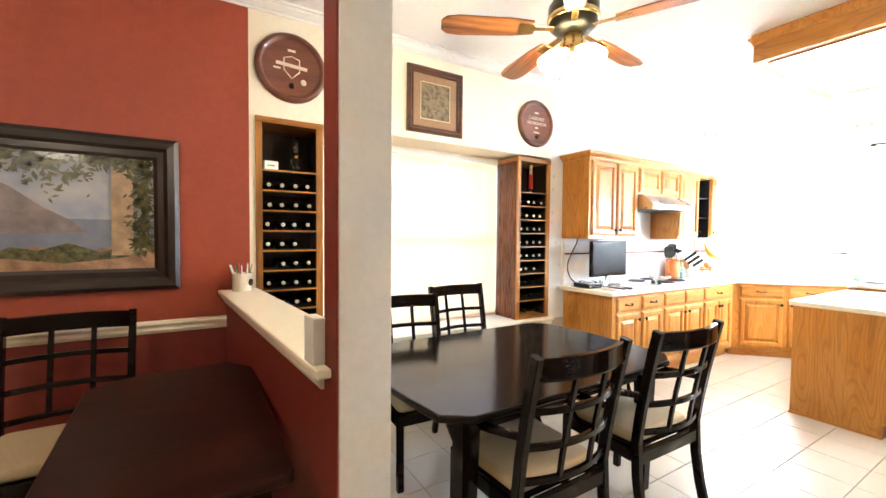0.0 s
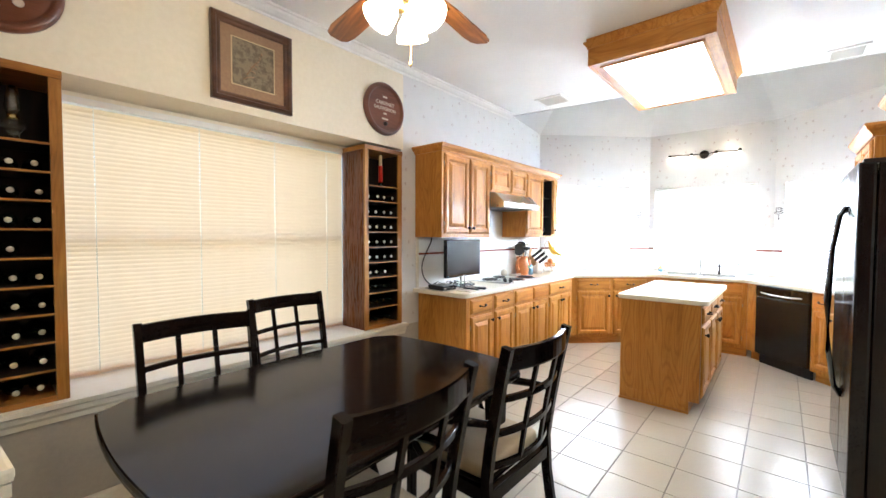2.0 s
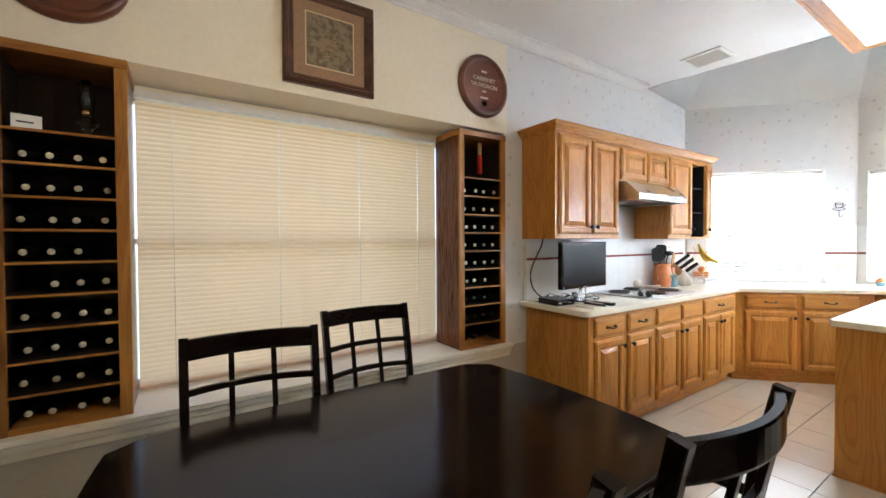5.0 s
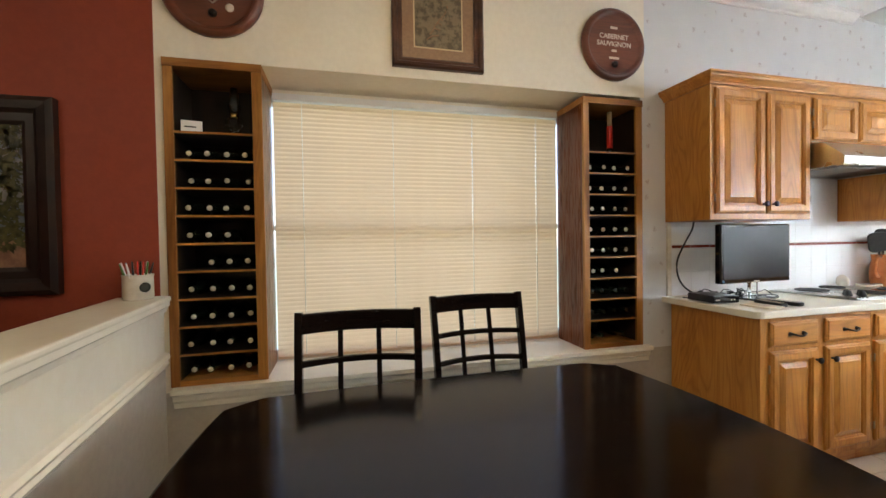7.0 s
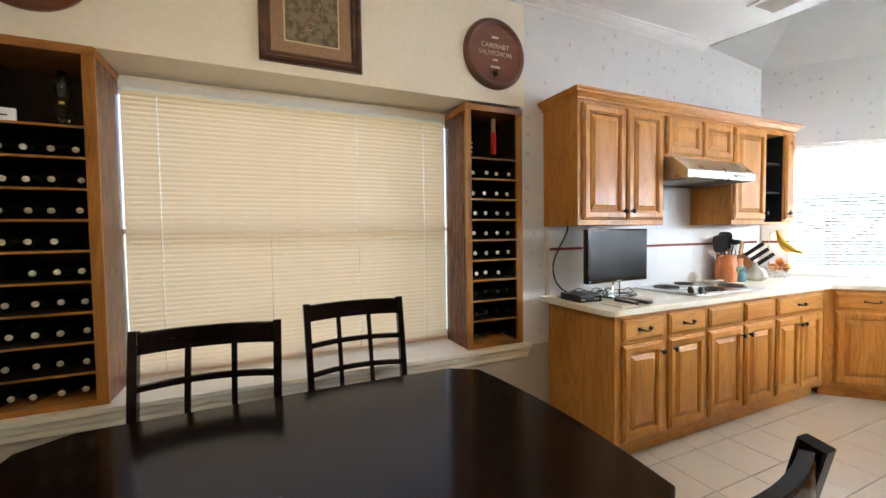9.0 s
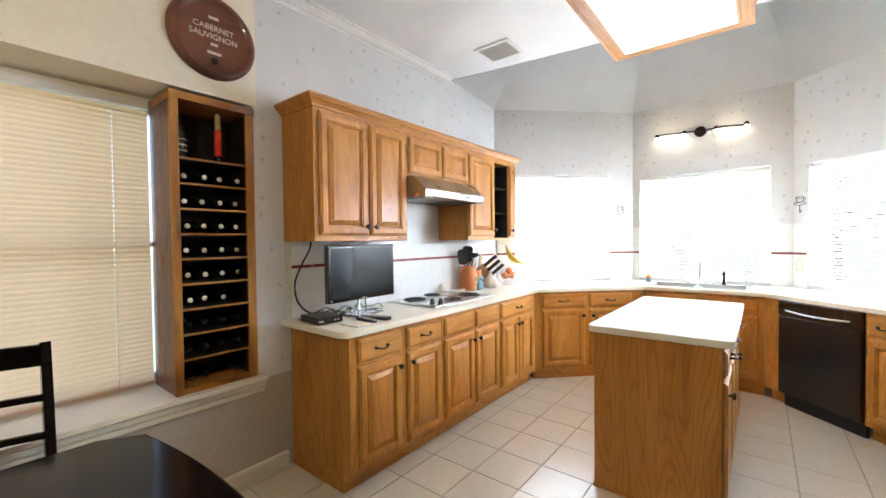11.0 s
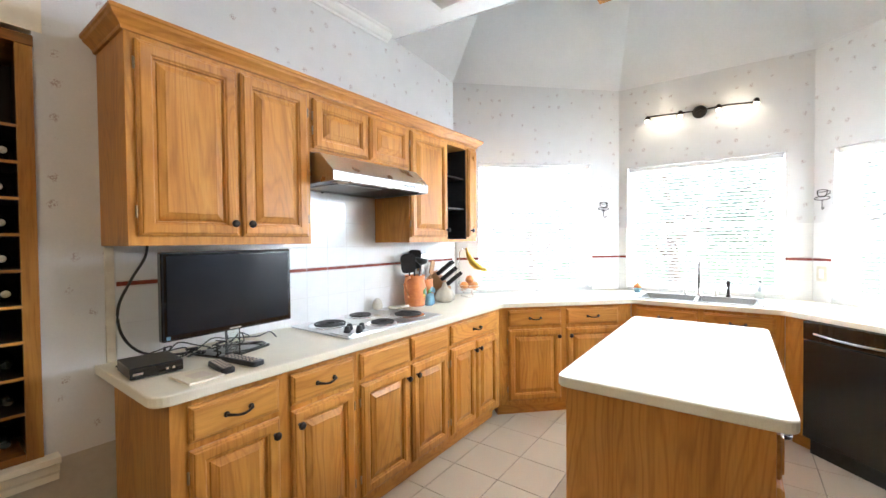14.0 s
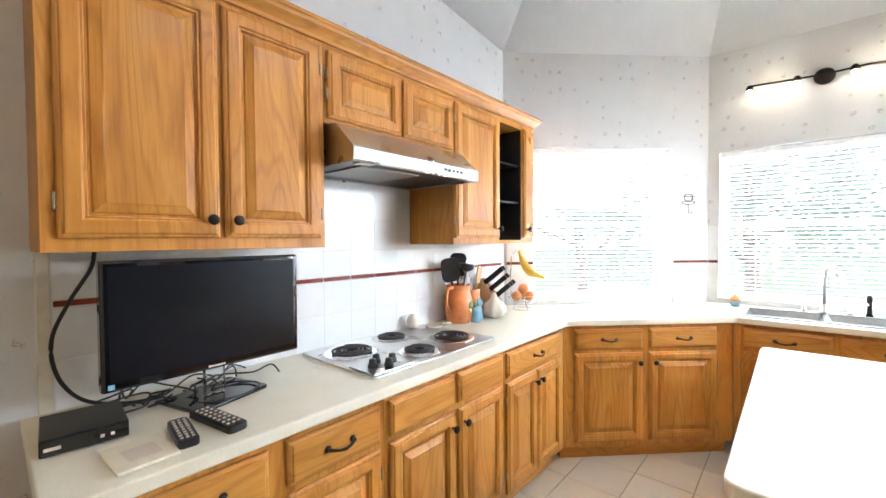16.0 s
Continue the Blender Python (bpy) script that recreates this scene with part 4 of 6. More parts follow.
# dining room table and chair, in the dark foreground
dt = thing("dining_room_table", "dark red-brown wooden dining room table", "table", pose(1.10, 2.40, 0))
part("tabletop", slab(rounded([(-0.27, -0.60), (0.315, -0.60), (0.305, 0.42), (0.20, 0.57), (-0.20, 0.53), (-0.325, 0.43)], 0.03), 0.73, 0.762, 0.008), "dark_red", dt)
part("apron", block((-0.22, -0.54, 0.64), (0.26, 0.42, 0.73), 0.004), "dark_red", dt)
for sx, sy in ((-0.18, -0.5), (0.22, -0.5), (-0.18, 0.37), (0.22, 0.37)):
    part("leg", lathe([(0.03, 0), (0.035, 0.1), (0.045, 0.5), (0.05, 0.64)], 12), "dark_red", dt, "", pose(sx, sy, 0))
copy_thing(plain, pose(0.62, 3.08, 0, 0, 0, 180))

# ---- wine racks in the recess ----
BOTTLE = ob_mesh("bottle", lathe([(0.030, -0.20), (0.036, -0.195), (0.036, -0.02), (0.030, 0.01), (0.015, 0.04), (0.0135, 0.085), (0.0150, 0.087), (0.0150, 0.097), (0.004, 0.0985)], 14, m=Matrix.Rotation(radians(90), 4, "X")), "bottle")
SEAL = ob_mesh("seal", lathe([(0.0135, 0.0), (0.0135, 0.002), (0.006, 0.0028)], 12, m=Matrix.Rotation(radians(90), 4, "X")), "cork")
FOIL = ob_mesh("foil", lathe([(0.0152, 0.03), (0.0152, 0.0988), (0.013, 0.0992)], 12, m=Matrix.Rotation(radians(90), 4, "X")), "bottle")


def rack(x0, x1, side, rows, label, base, pitch):
    r = thing("wine_rack", label, "wine rack", pose(x0, 3.552, 0.613), "wine racks in the window recess")
    w, d, h = x1 - x0, 0.318, 1.573 if side == "l" else 1.553
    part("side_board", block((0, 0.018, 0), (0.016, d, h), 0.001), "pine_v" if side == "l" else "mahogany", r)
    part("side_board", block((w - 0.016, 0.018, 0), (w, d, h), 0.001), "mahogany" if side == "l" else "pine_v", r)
    # back and thin side sheets carry the rack's inner shade as dark colour
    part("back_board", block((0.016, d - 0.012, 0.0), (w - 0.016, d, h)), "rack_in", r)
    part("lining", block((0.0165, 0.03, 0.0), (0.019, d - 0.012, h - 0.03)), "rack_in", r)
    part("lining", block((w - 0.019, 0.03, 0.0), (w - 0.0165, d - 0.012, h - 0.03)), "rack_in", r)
    for a, b in ((-0.004, 0.036), (w - 0.042, w + 0.004)):
        part("stile", block((a, 0, 0), (b, 0.018, h - 0.04), 0.002), "pine_v", r, "knotty stained pine stile")
    part("top_board", block((-0.006, -0.004, h - 0.04), (w + 0.006, d, h - 0.001), 0.002), "pine_h", r)
    part("bottom_board", block((0.036, 0.001, 0.0), (w - 0.042, d - 0.012, 0.028), 0.002), "pine_h", r)
    # shelves coloured dark for shade; only the front strip stays pine
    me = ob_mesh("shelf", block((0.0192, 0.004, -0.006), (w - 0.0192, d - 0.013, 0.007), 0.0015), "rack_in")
    lip = ob_mesh("shelf_lip", block((0.0192, 0.0015, -0.0045), (w - 0.0192, 0.0038, 0.0055)), "pine_h")
    for k in range(1, 10):
        sf = share("shelf", me, r, pose(0, 0, base + k * pitch))
        share("shelf_lip", lip, sf, Matrix.Identity(4))
    for k, mask in enumerate(rows):
        for j, ch in enumerate(mask):
            if ch == "0":
                continue
            bx = x0 + 0.036 + (w - 0.078) * (j + 0.5) / 4 + random.uniform(-0.007, 0.007)
            bz = 0.613 + (0.0285 if k == 8 else base + (8 - k) * pitch + 0.0075) + 0.036
            b = thing("wine_bottle", "dark wine bottle lying in the rack, neck outward", "bottle", pose(bx, 3.70 + random.uniform(-0.012, 0.012), bz, random.uniform(-2, 0), 0, random.uniform(-2, 2)), "bottles in the wine racks")
            share("glass_body", BOTTLE, b, Matrix.Identity(4))
            share("foil_cap", FOIL, b, Matrix.Identity(4))
            if ch == "1":
                share("end_seal", SEAL, b, pose(0, -0.0992, 0))
    return r


rack(1.501, 1.926, "l", ["1111", "1111", "1111", "1110", "0111", "1111", "1111", "1111", "1111"], "tall knotty pine wine rack full of bottles", 0.016, 0.1341)
rack(3.744, 4.158, "r", ["1111", "1111", "1111", "1111", "1111", "1110", "2222", "2222", "2202"], "tall wine rack with dark mahogany side and bottles", 0.045, 0.1301)
TOPZ, TOPZ_R = 0.613 + 0.016 + 9 * 0.1341 + 0.0075, 0.613 + 0.045 + 9 * 0.1301 + 0.0075
b = thing("liqueur_bottle", "tall slim bottle with red label and gold foil", "bottle", pose(4.02, 3.68, TOPZ_R))
part("glass_body", lathe([(0.017, 0), (0.018, 0.01), (0.018, 0.05)], 16), "bottle", b)
part("label", lathe([(0.0185, 0.05), (0.0185, 0.19), (0.017, 0.195)], 16), "label_red", b, "orange-red wrap label")
part("foil", lathe([(0.017, 0.1955), (0.015, 0.21), (0.015, 0.285), (0.012, 0.288)], 16), "label_gold", b, "cream gold foil top")
b = thing("spirit_bottle", "dark spirit bottle with small gold trim", "bottle", pose(3.83, 3.70, TOPZ_R))
part("glass_body", lathe([(0.034, 0), (0.036, 0.01), (0.036, 0.14), (0.014, 0.19), (0.013, 0.25), (0.010, 0.252)], 16), "bottle", b)
for z in (0.05, 0.08, 0.11):
    part("gold_band", lathe([(0.0363, z), (0.0368, z + 0.004), (0.0363, z + 0.008)], 16), "label_gold", b)
b = thing("oil_lamp", "clear glass oil lamp with tall chimney", "oil lamp", pose(1.775, 3.68, TOPZ))
part("base", lathe([(0.05, 0), (0.052, 0.008), (0.02, 0.02), (0.018, 0.04), (0.042, 0.07), (0.04, 0.095), (0.015, 0.105)], 18), "clear", b)
part("burner", lathe([(0.016, 0.106), (0.022, 0.11), (0.022, 0.125), (0.012, 0.13)], 16), "brass", b, "small brass burner")
part("chimney", lathe([(0.018, 0.126), (0.03, 0.16), (0.026, 0.2), (0.017, 0.26), (0.016, 0.26), (0.024, 0.2), (0.028, 0.16), (0.016, 0.127)], 18), "clear", b)
b = thing("price_card", "small white folded card on the rack shelf", "card", pose(1.60, 3.60, TOPZ, 0, 0, 12))
part("card", block((-0.045, 0, 0), (0.045, 0.02, 0.062), 0.002), "white", b)
part("print_bar", block((-0.03, -0.0012, 0.028), (0.02, 0.0, 0.034)), "black", b)

# ---- wall decoration ----
def plaque(cx, cz, r):
    p = thing("round_plaque", "round brown wooden barrel-head plaque with pale lettering", "wall plaque", pose(cx, WALL_Y - 0.001, cz, 90), "round plaques")
    part("disc", lathe([(r, 0), (r, 0.016), (r - 0.012, 0.03), (r - 0.024, 0.034), (r - 0.036, 0.030), (r - 0.042, 0.020), (r - 0.05, 0.017), (0.01, 0.017)], 48), "plaque", p)
    return p


def letters(p, body, size, x, y):
    me = text(body, size)
    me.materials.append(M["letter"])
    ob = new("lettering", me)
    ob.parent = p
    ob.matrix_local = pose(x, y, 0.0185)
    return ob


p = plaque(3.957, 2.495, 0.222)
letters(p, "CABERNET", 0.042, 0.0, 0.045)
letters(p, "SAUVIGNON", 0.042, 0.0, 0.0)
for x0, x1, y in ((-0.025, 0.025, 0.10), (-0.018, 0.018, -0.04), (-0.035, 0.035, -0.085)):
    part("print_bar", block((x0, y - 0.007, 0.0168), (x1, y + 0.007, 0.019)), "letter", p, "pale unreadable print")
part("spigot", lathe([(0.008, 0.017), (0.02, 0.02), (0.016, 0.034), (0.006, 0.036)], 12), "bronze", p, "small dark tap", pose(0, -0.125, 0))
p = plaque(1.722, 2.53, 0.23)
bm = bmesh.new()
for a, b in (((-0.05, 0.06), (-0.05, -0.02)), ((0.05, 0.06), (0.05, -0.02)), ((-0.05, 0.06), (0, 0.075)), ((0, 0.075), (0.05, 0.06)), ((-0.05, -0.02), (0, -0.07)), ((0.05, -0.02), (0, -0.07))):
    tube([(a[0], a[1], 0.018), (b[0], b[1], 0.018)], 0.004, 6, bm)
part("shield_outline", bm, "letter", p, "pale shield outline")
part("banner_bar", block((-0.10, -0.008, 0.0168), (0.10, 0.014, 0.021)), "letter", p, "pale banner bar", pose(0, 0.01, 0, 0, 0, -4))
part("print_bar", block((-0.025, 0.105, 0.0168), (0.025, 0.12, 0.019)), "letter", p)
part("print_bar", block((-0.115, -0.02, 0.0168), (-0.07, -0.008, 0.019)), "letter", p)
part("small_emblem", lathe([(0.02, 0.0168), (0.02, 0.019), (0.012, 0.0195)], 16), "letter", p, "", pose(0.075, -0.085, 0))
part("spigot", lathe([(0.008, 0.017), (0.02, 0.02), (0.016, 0.034), (0.006, 0.036)], 12), "bronze", p, "", pose(0, -0.12, 0))


def framed(name, label, x0, x1, z0, z1, fw, depth, m):
    f = thing(name, label, "picture", m)
    w, h = x1 - x0, z1 - z0
    loops = [(0, 0), (0, depth * 0.75), (fw * 0.18, depth), (fw * 0.45, depth * 0.9), (fw * 0.6, depth * 0.62), (fw * 0.85, depth * 0.6), (fw, depth * 0.4), (fw, 0.002)]
    bm = bmesh.new()
    rings = [[bm.verts.new((x, -d, z)) for x, z in ((i, i), (w - i, i), (w - i, h - i), (i, h - i))] for i, d in loops]
    for a, b in zip(rings, rings[1:]):
        for k in range(4):
            bm.faces.new((a[k], a[(k + 1) % 4], b[(k + 1) % 4], b[k]))
    bmesh.ops.recalc_face_normals(bm, faces=bm.faces[:])
    part("frame", bm, "frame_dark" if w > 1 else "frame_brown", f, "dark moulded wooden frame")
    return f, w, h


M["mount"] = speckled("tan_picture_mount", (0.32, 0.20, 0.11), (0.28, 0.17, 0.095), 60, 0.7, 0.05)
m = speckled("etched_relief_print", (0.10, 0.075, 0.04), (0.22, 0.17, 0.10), 34, 0.5, 0.5, contrast=(0.42, 0.56), bump_scale=34, bump_dist=0.004)
M["etching"] = m
f, w, h = framed("framed_print", "framed antique print in a tan mount", 2.585, 3.10, 2.24, 2.765, 0.055, 0.035, pose(2.585, WALL_Y - 0.001, 2.24))
part("mount", block((0.05, -0.008, 0.05), (w - 0.05, -0.003, h - 0.05)), "mount", f, "tan picture mount")
part("fillet", block((0.118, -0.0105, 0.113), (w - 0.118, -0.0082, h - 0.113)), "label_gold", f, "thin gold fillet")
part("print", block((0.125, -0.0125, 0.12), (w - 0.125, -0.0107, h - 0.12)), "etching", f, "dark etched print")
px = 0.19
for k in range(7):
    a = k * 0.9
    part("figure_stroke", tube([(px + 0.02 * k % 0.13, -0.0125, 0.16 + 0.03 * k), (px + 0.03 + 0.015 * k, -0.014, 0.18 + 0.03 * k + 0.02 * math.sin(a)), (px + 0.07 + 0.008 * k, -0.0125, 0.19 + 0.028 * k)], 0.004, 6), "mount", f)

# landscape painting in the dining room
f, w, h = framed("landscape_painting", "large framed painting of a vine-hung terrace above water", -0.14, 1.08, 1.085, 1.955, 0.125, 0.05, pose(-0.14, WALL_Y - 0.001, 1.085))
def paint(name, a, b, scale, contrast=(0.35, 0.65)):
    M[name] = speckled(name, a, b, scale, 0.28, 0.2, contrast=contrast, bump_scale=120, coat=0.3)
paint("painted_sky", (0.46, 0.43, 0.42), (0.26, 0.29, 0.38), 4)
paint("painted_hillside", (0.15, 0.115, 0.11), (0.26, 0.21, 0.20), 12)
paint("painted_lake", (0.20, 0.22, 0.28), (0.14, 0.16, 0.22), 8)
paint("painted_stone", (0.42, 0.28, 0.16), (0.26, 0.17, 0.10), 16)
paint("painted_path", (0.42, 0.25, 0.14), (0.20, 0.10, 0.06), 14)
paint("painted_leaves", (0.02, 0.024, 0.009), (0.13, 0.12, 0.04), 34)
part("sky", block((0.09, -0.010, 0.09), (w - 0.09, -0.004, h - 0.09)), "painted_sky", f)


def flat(name, pts, y, material):
    bm = bmesh.new()
    fa = bm.faces.new([bm.verts.new((x, y, z)) for x, z in pts])
    r = bmesh.ops.extrude_face_region(bm, geom=[fa])
    for v in r["geom"]:
        if isinstance(v, bmesh.types.BMVert):
            v.co.y -= 0.0015
    bmesh.ops.recalc_face_normals(bm, faces=bm.faces[:])
    return part(name, bm, material, f)


flat("lake", [(0.09, 0.09), (w - 0.09, 0.09), (w - 0.09, 0.40), (0.09, 0.40)], -0.0105, "painted_lake")
flat("hillside", [(0.09, 0.30), (0.80, 0.33), (0.72, 0.40), (0.62, 0.46), (0.5, 0.56), (0.42, 0.60), (0.3, 0.52), (0.2, 0.62), (0.09, 0.58)], -0.0122, "painted_hillside")
flat("terrace", [(0.09, 0.09), (w - 0.09, 0.09), (w - 0.09, 0.24), (0.9, 0.25), (0.75, 0.21), (0.6, 0.25), (0.4, 0.22), (0.09, 0.26)], -0.0139, "painted_path")
flat("hedge", [(0.40, 0.20), (0.5, 0.25), (0.6, 0.23), (0.72, 0.27), (0.85, 0.22), (0.98, 0.26), (0.98, 0.19), (0.7, 0.16)], -0.0156, "painted_leaves")
flat("column", [(0.90, 0.20), (1.005, 0.20), (1.0, h - 0.09), (0.905, h - 0.09)], -0.0173, "painted_stone")
flat("column", [(0.14, 0.20), (0.22, 0.20), (0.215, h - 0.09), (0.145, h - 0.09)], -0.0173, "painted_stone")
rnd = random.Random(4)
bm = bmesh.new()
for k in range(1100):
    t = rnd.random()
    if k < 330:
        x, z = 1.045 + rnd.gauss(0, 0.028), 0.2 + t * (h - 0.32)
    else:
        x, z = 0.12 + t * 0.95, h - 0.10 - abs(rnd.gauss(0, 0.07)) * (1.4 if 0.4 < t < 0.75 else 0.7)
    if not (0.1 < x < w - 0.1 and 0.1 < z < h - 0.1):
        continue
    s, a = rnd.uniform(0.007, 0.018), rnd.uniform(0, 6.28)
    vs = [bm.verts.new((x + s * math.cos(a + q) * (1.6 if j % 2 else 0.6), -0.0195 - 0.0004 * (k % 5), z + s * math.sin(a + q) * (1.6 if j % 2 else 0.6))) for j, q in enumerate((0, 1.57, 3.14, 4.71))]
    bm.faces.new(vs)
part("vines", bm, "painted_leaves", f, "painted hanging vines")

# ---- ceiling light box, vents, fan ----
lb_ = thing("ceiling_light_box", "oak framed fluorescent ceiling light box, lit", "ceiling light")
LX0, LX1, LY0, LY1, LZ = 4.78, 6.24, 1.275, 2.11, 2.735
for lo, hi, mt in (((LX0, LY0, LZ), (LX0 + 0.02, LY1, CEIL), "oak_y"), ((LX1 - 0.02, LY0, LZ), (LX1, LY1, CEIL), "oak_y"), ((LX0 + 0.02, LY0, LZ), (LX1 - 0.02, LY0 + 0.02, CEIL), "oak_h"), ((LX0 + 0.02, LY1 - 0.02, LZ), (LX1 - 0.02, LY1, CEIL), "oak_h")):
    part("side_board", block(lo, hi, 0.002), mt, lb_)
for lo, hi, mt in (((LX0 + 0.02, LY0 + 0.02, LZ + 0.002), (LX0 + 0.07, LY1 - 0.02, LZ + 0.02), "oak_y"), ((LX1 - 0.07, LY0 + 0.02, LZ + 0.002), (LX1 - 0.02, LY1 - 0.02, LZ + 0.02), "oak_y"), ((LX0 + 0.07, LY0 + 0.02, LZ + 0.002), (LX1 - 0.07, LY0 + 0.07, LZ + 0.02), "oak_h"), ((LX0 + 0.07, LY1 - 0.07, LZ + 0.002), (LX1 - 0.07, LY1 - 0.02, LZ + 0.02), "oak_h")):
    part("bottom_board", block(lo, hi, 0.002), mt, lb_)
DX0, DX1, DY0, DY1 = LX0 + 0.07, LX1 - 0.07, LY0 + 0.07, LY1 - 0.07
for lo, hi in (((DX0, DY0, LZ - 0.008), (DX0 + 0.02, DY1, LZ + 0.03)), ((DX1 - 0.02, DY0, LZ - 0.008), (DX1, DY1, LZ + 0.03)), ((DX0 + 0.02, DY0, LZ - 0.008), (DX1 - 0.02, DY0 + 0.02, LZ + 0.03)), ((DX0 + 0.02, DY1 - 0.02, LZ - 0.008), (DX1 - 0.02, DY1, LZ + 0.03))):
    part("lip", block(lo, hi, 0.003), "oak_h", lb_)
part("diffuser", block((DX0 + 0.02, DY0 + 0.02, LZ - 0.003), (DX1 - 0.02, DY1 - 0.02, LZ + 0.005)), "diffuser", lb_, "glowing white diffuser panel")
prof = [(0.0, 0.0), (0.008, 0.0), (0.012, 0.015), (0.03, 0.04), (0.04, 0.05), (0.04, 0.062), (0.0, 0.062)]
part("crown", sweep([(-u, v + CEIL - 0.063) for u, v in prof], [(LX0, LY1, 0), (LX0, LY0, 0), (LX1, LY0, 0), (LX1, LY1, 0), (LX0 + 0.0001, LY1, 0)]), "oak_h", lb_, "small oak crown at the ceiling")


def vent(x0, x1, y0, y1):
    v = thing("ceiling_vent", "white ceiling air vent with slats", "air vent", pose(0, 0, CEIL), "ceiling vents")
    for lo, hi in (((x0, y0, -0.012), (x0 + 0.03, y1, -0.0)), ((x1 - 0.03, y0, -0.012), (x1, y1, 0)), ((x0 + 0.03, y0, -0.012), (x1 - 0.03, y0 + 0.03, 0)), ((x0 + 0.03, y1 - 0.03, -0.012), (x1 - 0.03, y1, 0))):
        part("frame_bar", block(lo, hi, 0.003), "white", v)
    part("backing", block((x0 + 0.03, y0 + 0.03, -0.003), (x1 - 0.03, y1 - 0.03, -0.001)), "black", v)
    n = 9
    me = ob_mesh("slat", block((-0.006, y0 + 0.031, -0.001), (0.011, y1 - 0.031, 0.001)), "white")
    for k in range(n):
        share("slat", me, v, pose(x0 + 0.04 + (x1 - x0 - 0.08) * k / (n - 1), 0, -0.008, 0, 35))


vent(5.73, 6.02, 2.755, 3.07)
vent(6.19, 6.45, 0.42, 0.68)

fan = thing("ceiling_fan", "brass ceiling fan with five wooden blades and lit shades", "ceiling fan", pose(2.76, 2.06, 0.0))
part("canopy", lathe([(0.02, 2.84), (0.05, 2.86), (0.065, 2.90), (0.065, 2.929), (0.03, 2.93)], 24), "brass", fan)
part("down_rod", lathe([(0.012, 2.60), (0.012, 2.85)], 12), "brass", fan)
part("motor", lathe([(0.05, 2.40), (0.09, 2.415), (0.115, 2.44), (0.12, 2.47), (0.12, 2.53), (0.10, 2.56), (0.05, 2.59), (0.02, 2.61)], 32), "dark_metal", fan, "dark motor housing")
part("brass_band", lathe([(0.118, 2.455), (0.124, 2.462), (0.124, 2.48), (0.118, 2.487)], 32), "brass", fan)
part("light_kit", lathe([(0.015, 2.28), (0.05, 2.30), (0.065, 2.33), (0.06, 2.36), (0.045, 2.40), (0.045, 2.41)], 24), "brass", fan)
outl = [(0.20, -0.045), (0.30, -0.058), (0.56, -0.066), (0.62, -0.055), (0.645, -0.03), (0.645, 0.03), (0.62, 0.055), (0.56, 0.066), (0.30, 0.058), (0.20, 0.045)]
blade_me = ob_mesh("blade", slab(outl, -0.004, 0.004, 0.0015), "blade")
bm = bmesh.new()
box(bm, (0.09, -0.016, -0.004), (0.20, 0.016, 0.002), 0.002)
box(bm, (0.19, -0.035, -0.008), (0.27, 0.035, -0.0042), 0.002)
iron_me = ob_mesh("blade_iron", bm, "brass")
for k in range(5):
    a = 8 + 72 * k
    b = share("blade", blade_me, fan, pose(0, 0, 2.425, 0, 0, a) @ pose(0, 0, 0, 11))
    share("blade_iron", iron_me, b, Matrix.Identity(4))
for k in range(3):
    a = 35 + 120 * k
    sh = part("shade", lathe([(0.022, 0.0), (0.03, -0.012), (0.052, -0.045), (0.06, -0.08), (0.066, -0.105), (0.062, -0.105), (0.05, -0.06), (0.02, -0.004)], 20), "globe", fan, "lit frosted glass tulip shade", pose(0, 0, 2.315, 0, 0, a) @ pose(0.055, 0, 0, 0, -38))
part("pull_chain", tube([(0.02, 0, 2.29), (0.022, 0, 2.20), (0.02, 0, 2.10)], 0.0022, 6), "brass", fan)
part("chain_bead", lathe([(0.002, 2.08), (0.006, 2.088), (0.006, 2.10), (0.002, 2.105)], 10), "brass", fan, "", pose(0.02, 0, 0))
lamp("fan_light", "POINT", pose(2.76, 2.06, 2.12), 8.5, (1.0, 0.75, 0.45), size=0.08)

pd = thing("pendant_light", "lit frosted bowl pendant over the dining room table", "pendant light", pose(0.03, 1.30, 0))
part("bowl", lathe([(0.02, 2.10), (0.10, 2.12), (0.165, 2.17), (0.18, 2.20), (0.172, 2.20), (0.10, 2.135), (0.02, 2.115)], 28), "globe", pd, "glowing frosted glass bowl")
part("stem", lathe([(0.008, 2.116), (0.008, 2.90), (0.05, 2.905), (0.06, 2.929)], 12), "bronze", pd)
lamp("pendant_lamp", "POINT", pose(0.03, 1.30, 2.27), 5.0, (1.0, 0.78, 0.52), size=0.10)

# bar of four small lamps over the sink
tl = thing("wall_light_bar", "bronze wall light bar with four lit spots", "wall light", pose(8.029, 1.745, 2.51))
part("rose", lathe([(0.055, 0), (0.055, 0.012), (0.04, 0.028), (0.012, 0.035)], 24), "bronze", tl, "round bronze wall plate", pose(0, 0, 0, 0, -90))
part("bar", tube([(-0.055, 0.40, 0.018), (-0.055, 0.2, 0.008), (-0.05, 0, 0), (-0.055, -0.2, 0.008), (-0.055, -0.40, -0.01)], 0.007, 8), "bronze", tl)
for y in (0.40, 0.14, -0.14, -0.39):
    hdp = part("spot_head", lathe([(0.012, 0.03), (0.02, 0.02), (0.024, -0.02), (0.020, -0.02)], 14), "bronze", tl, "", pose(-0.06, y, -0.005, 0, 25))
    part("bulb", lathe([(0.008, -0.016), (0.019, -0.021), (0.015, -0.034), (0.004, -0.038)], 12), "bulb", hdp, "warm glowing bulb")

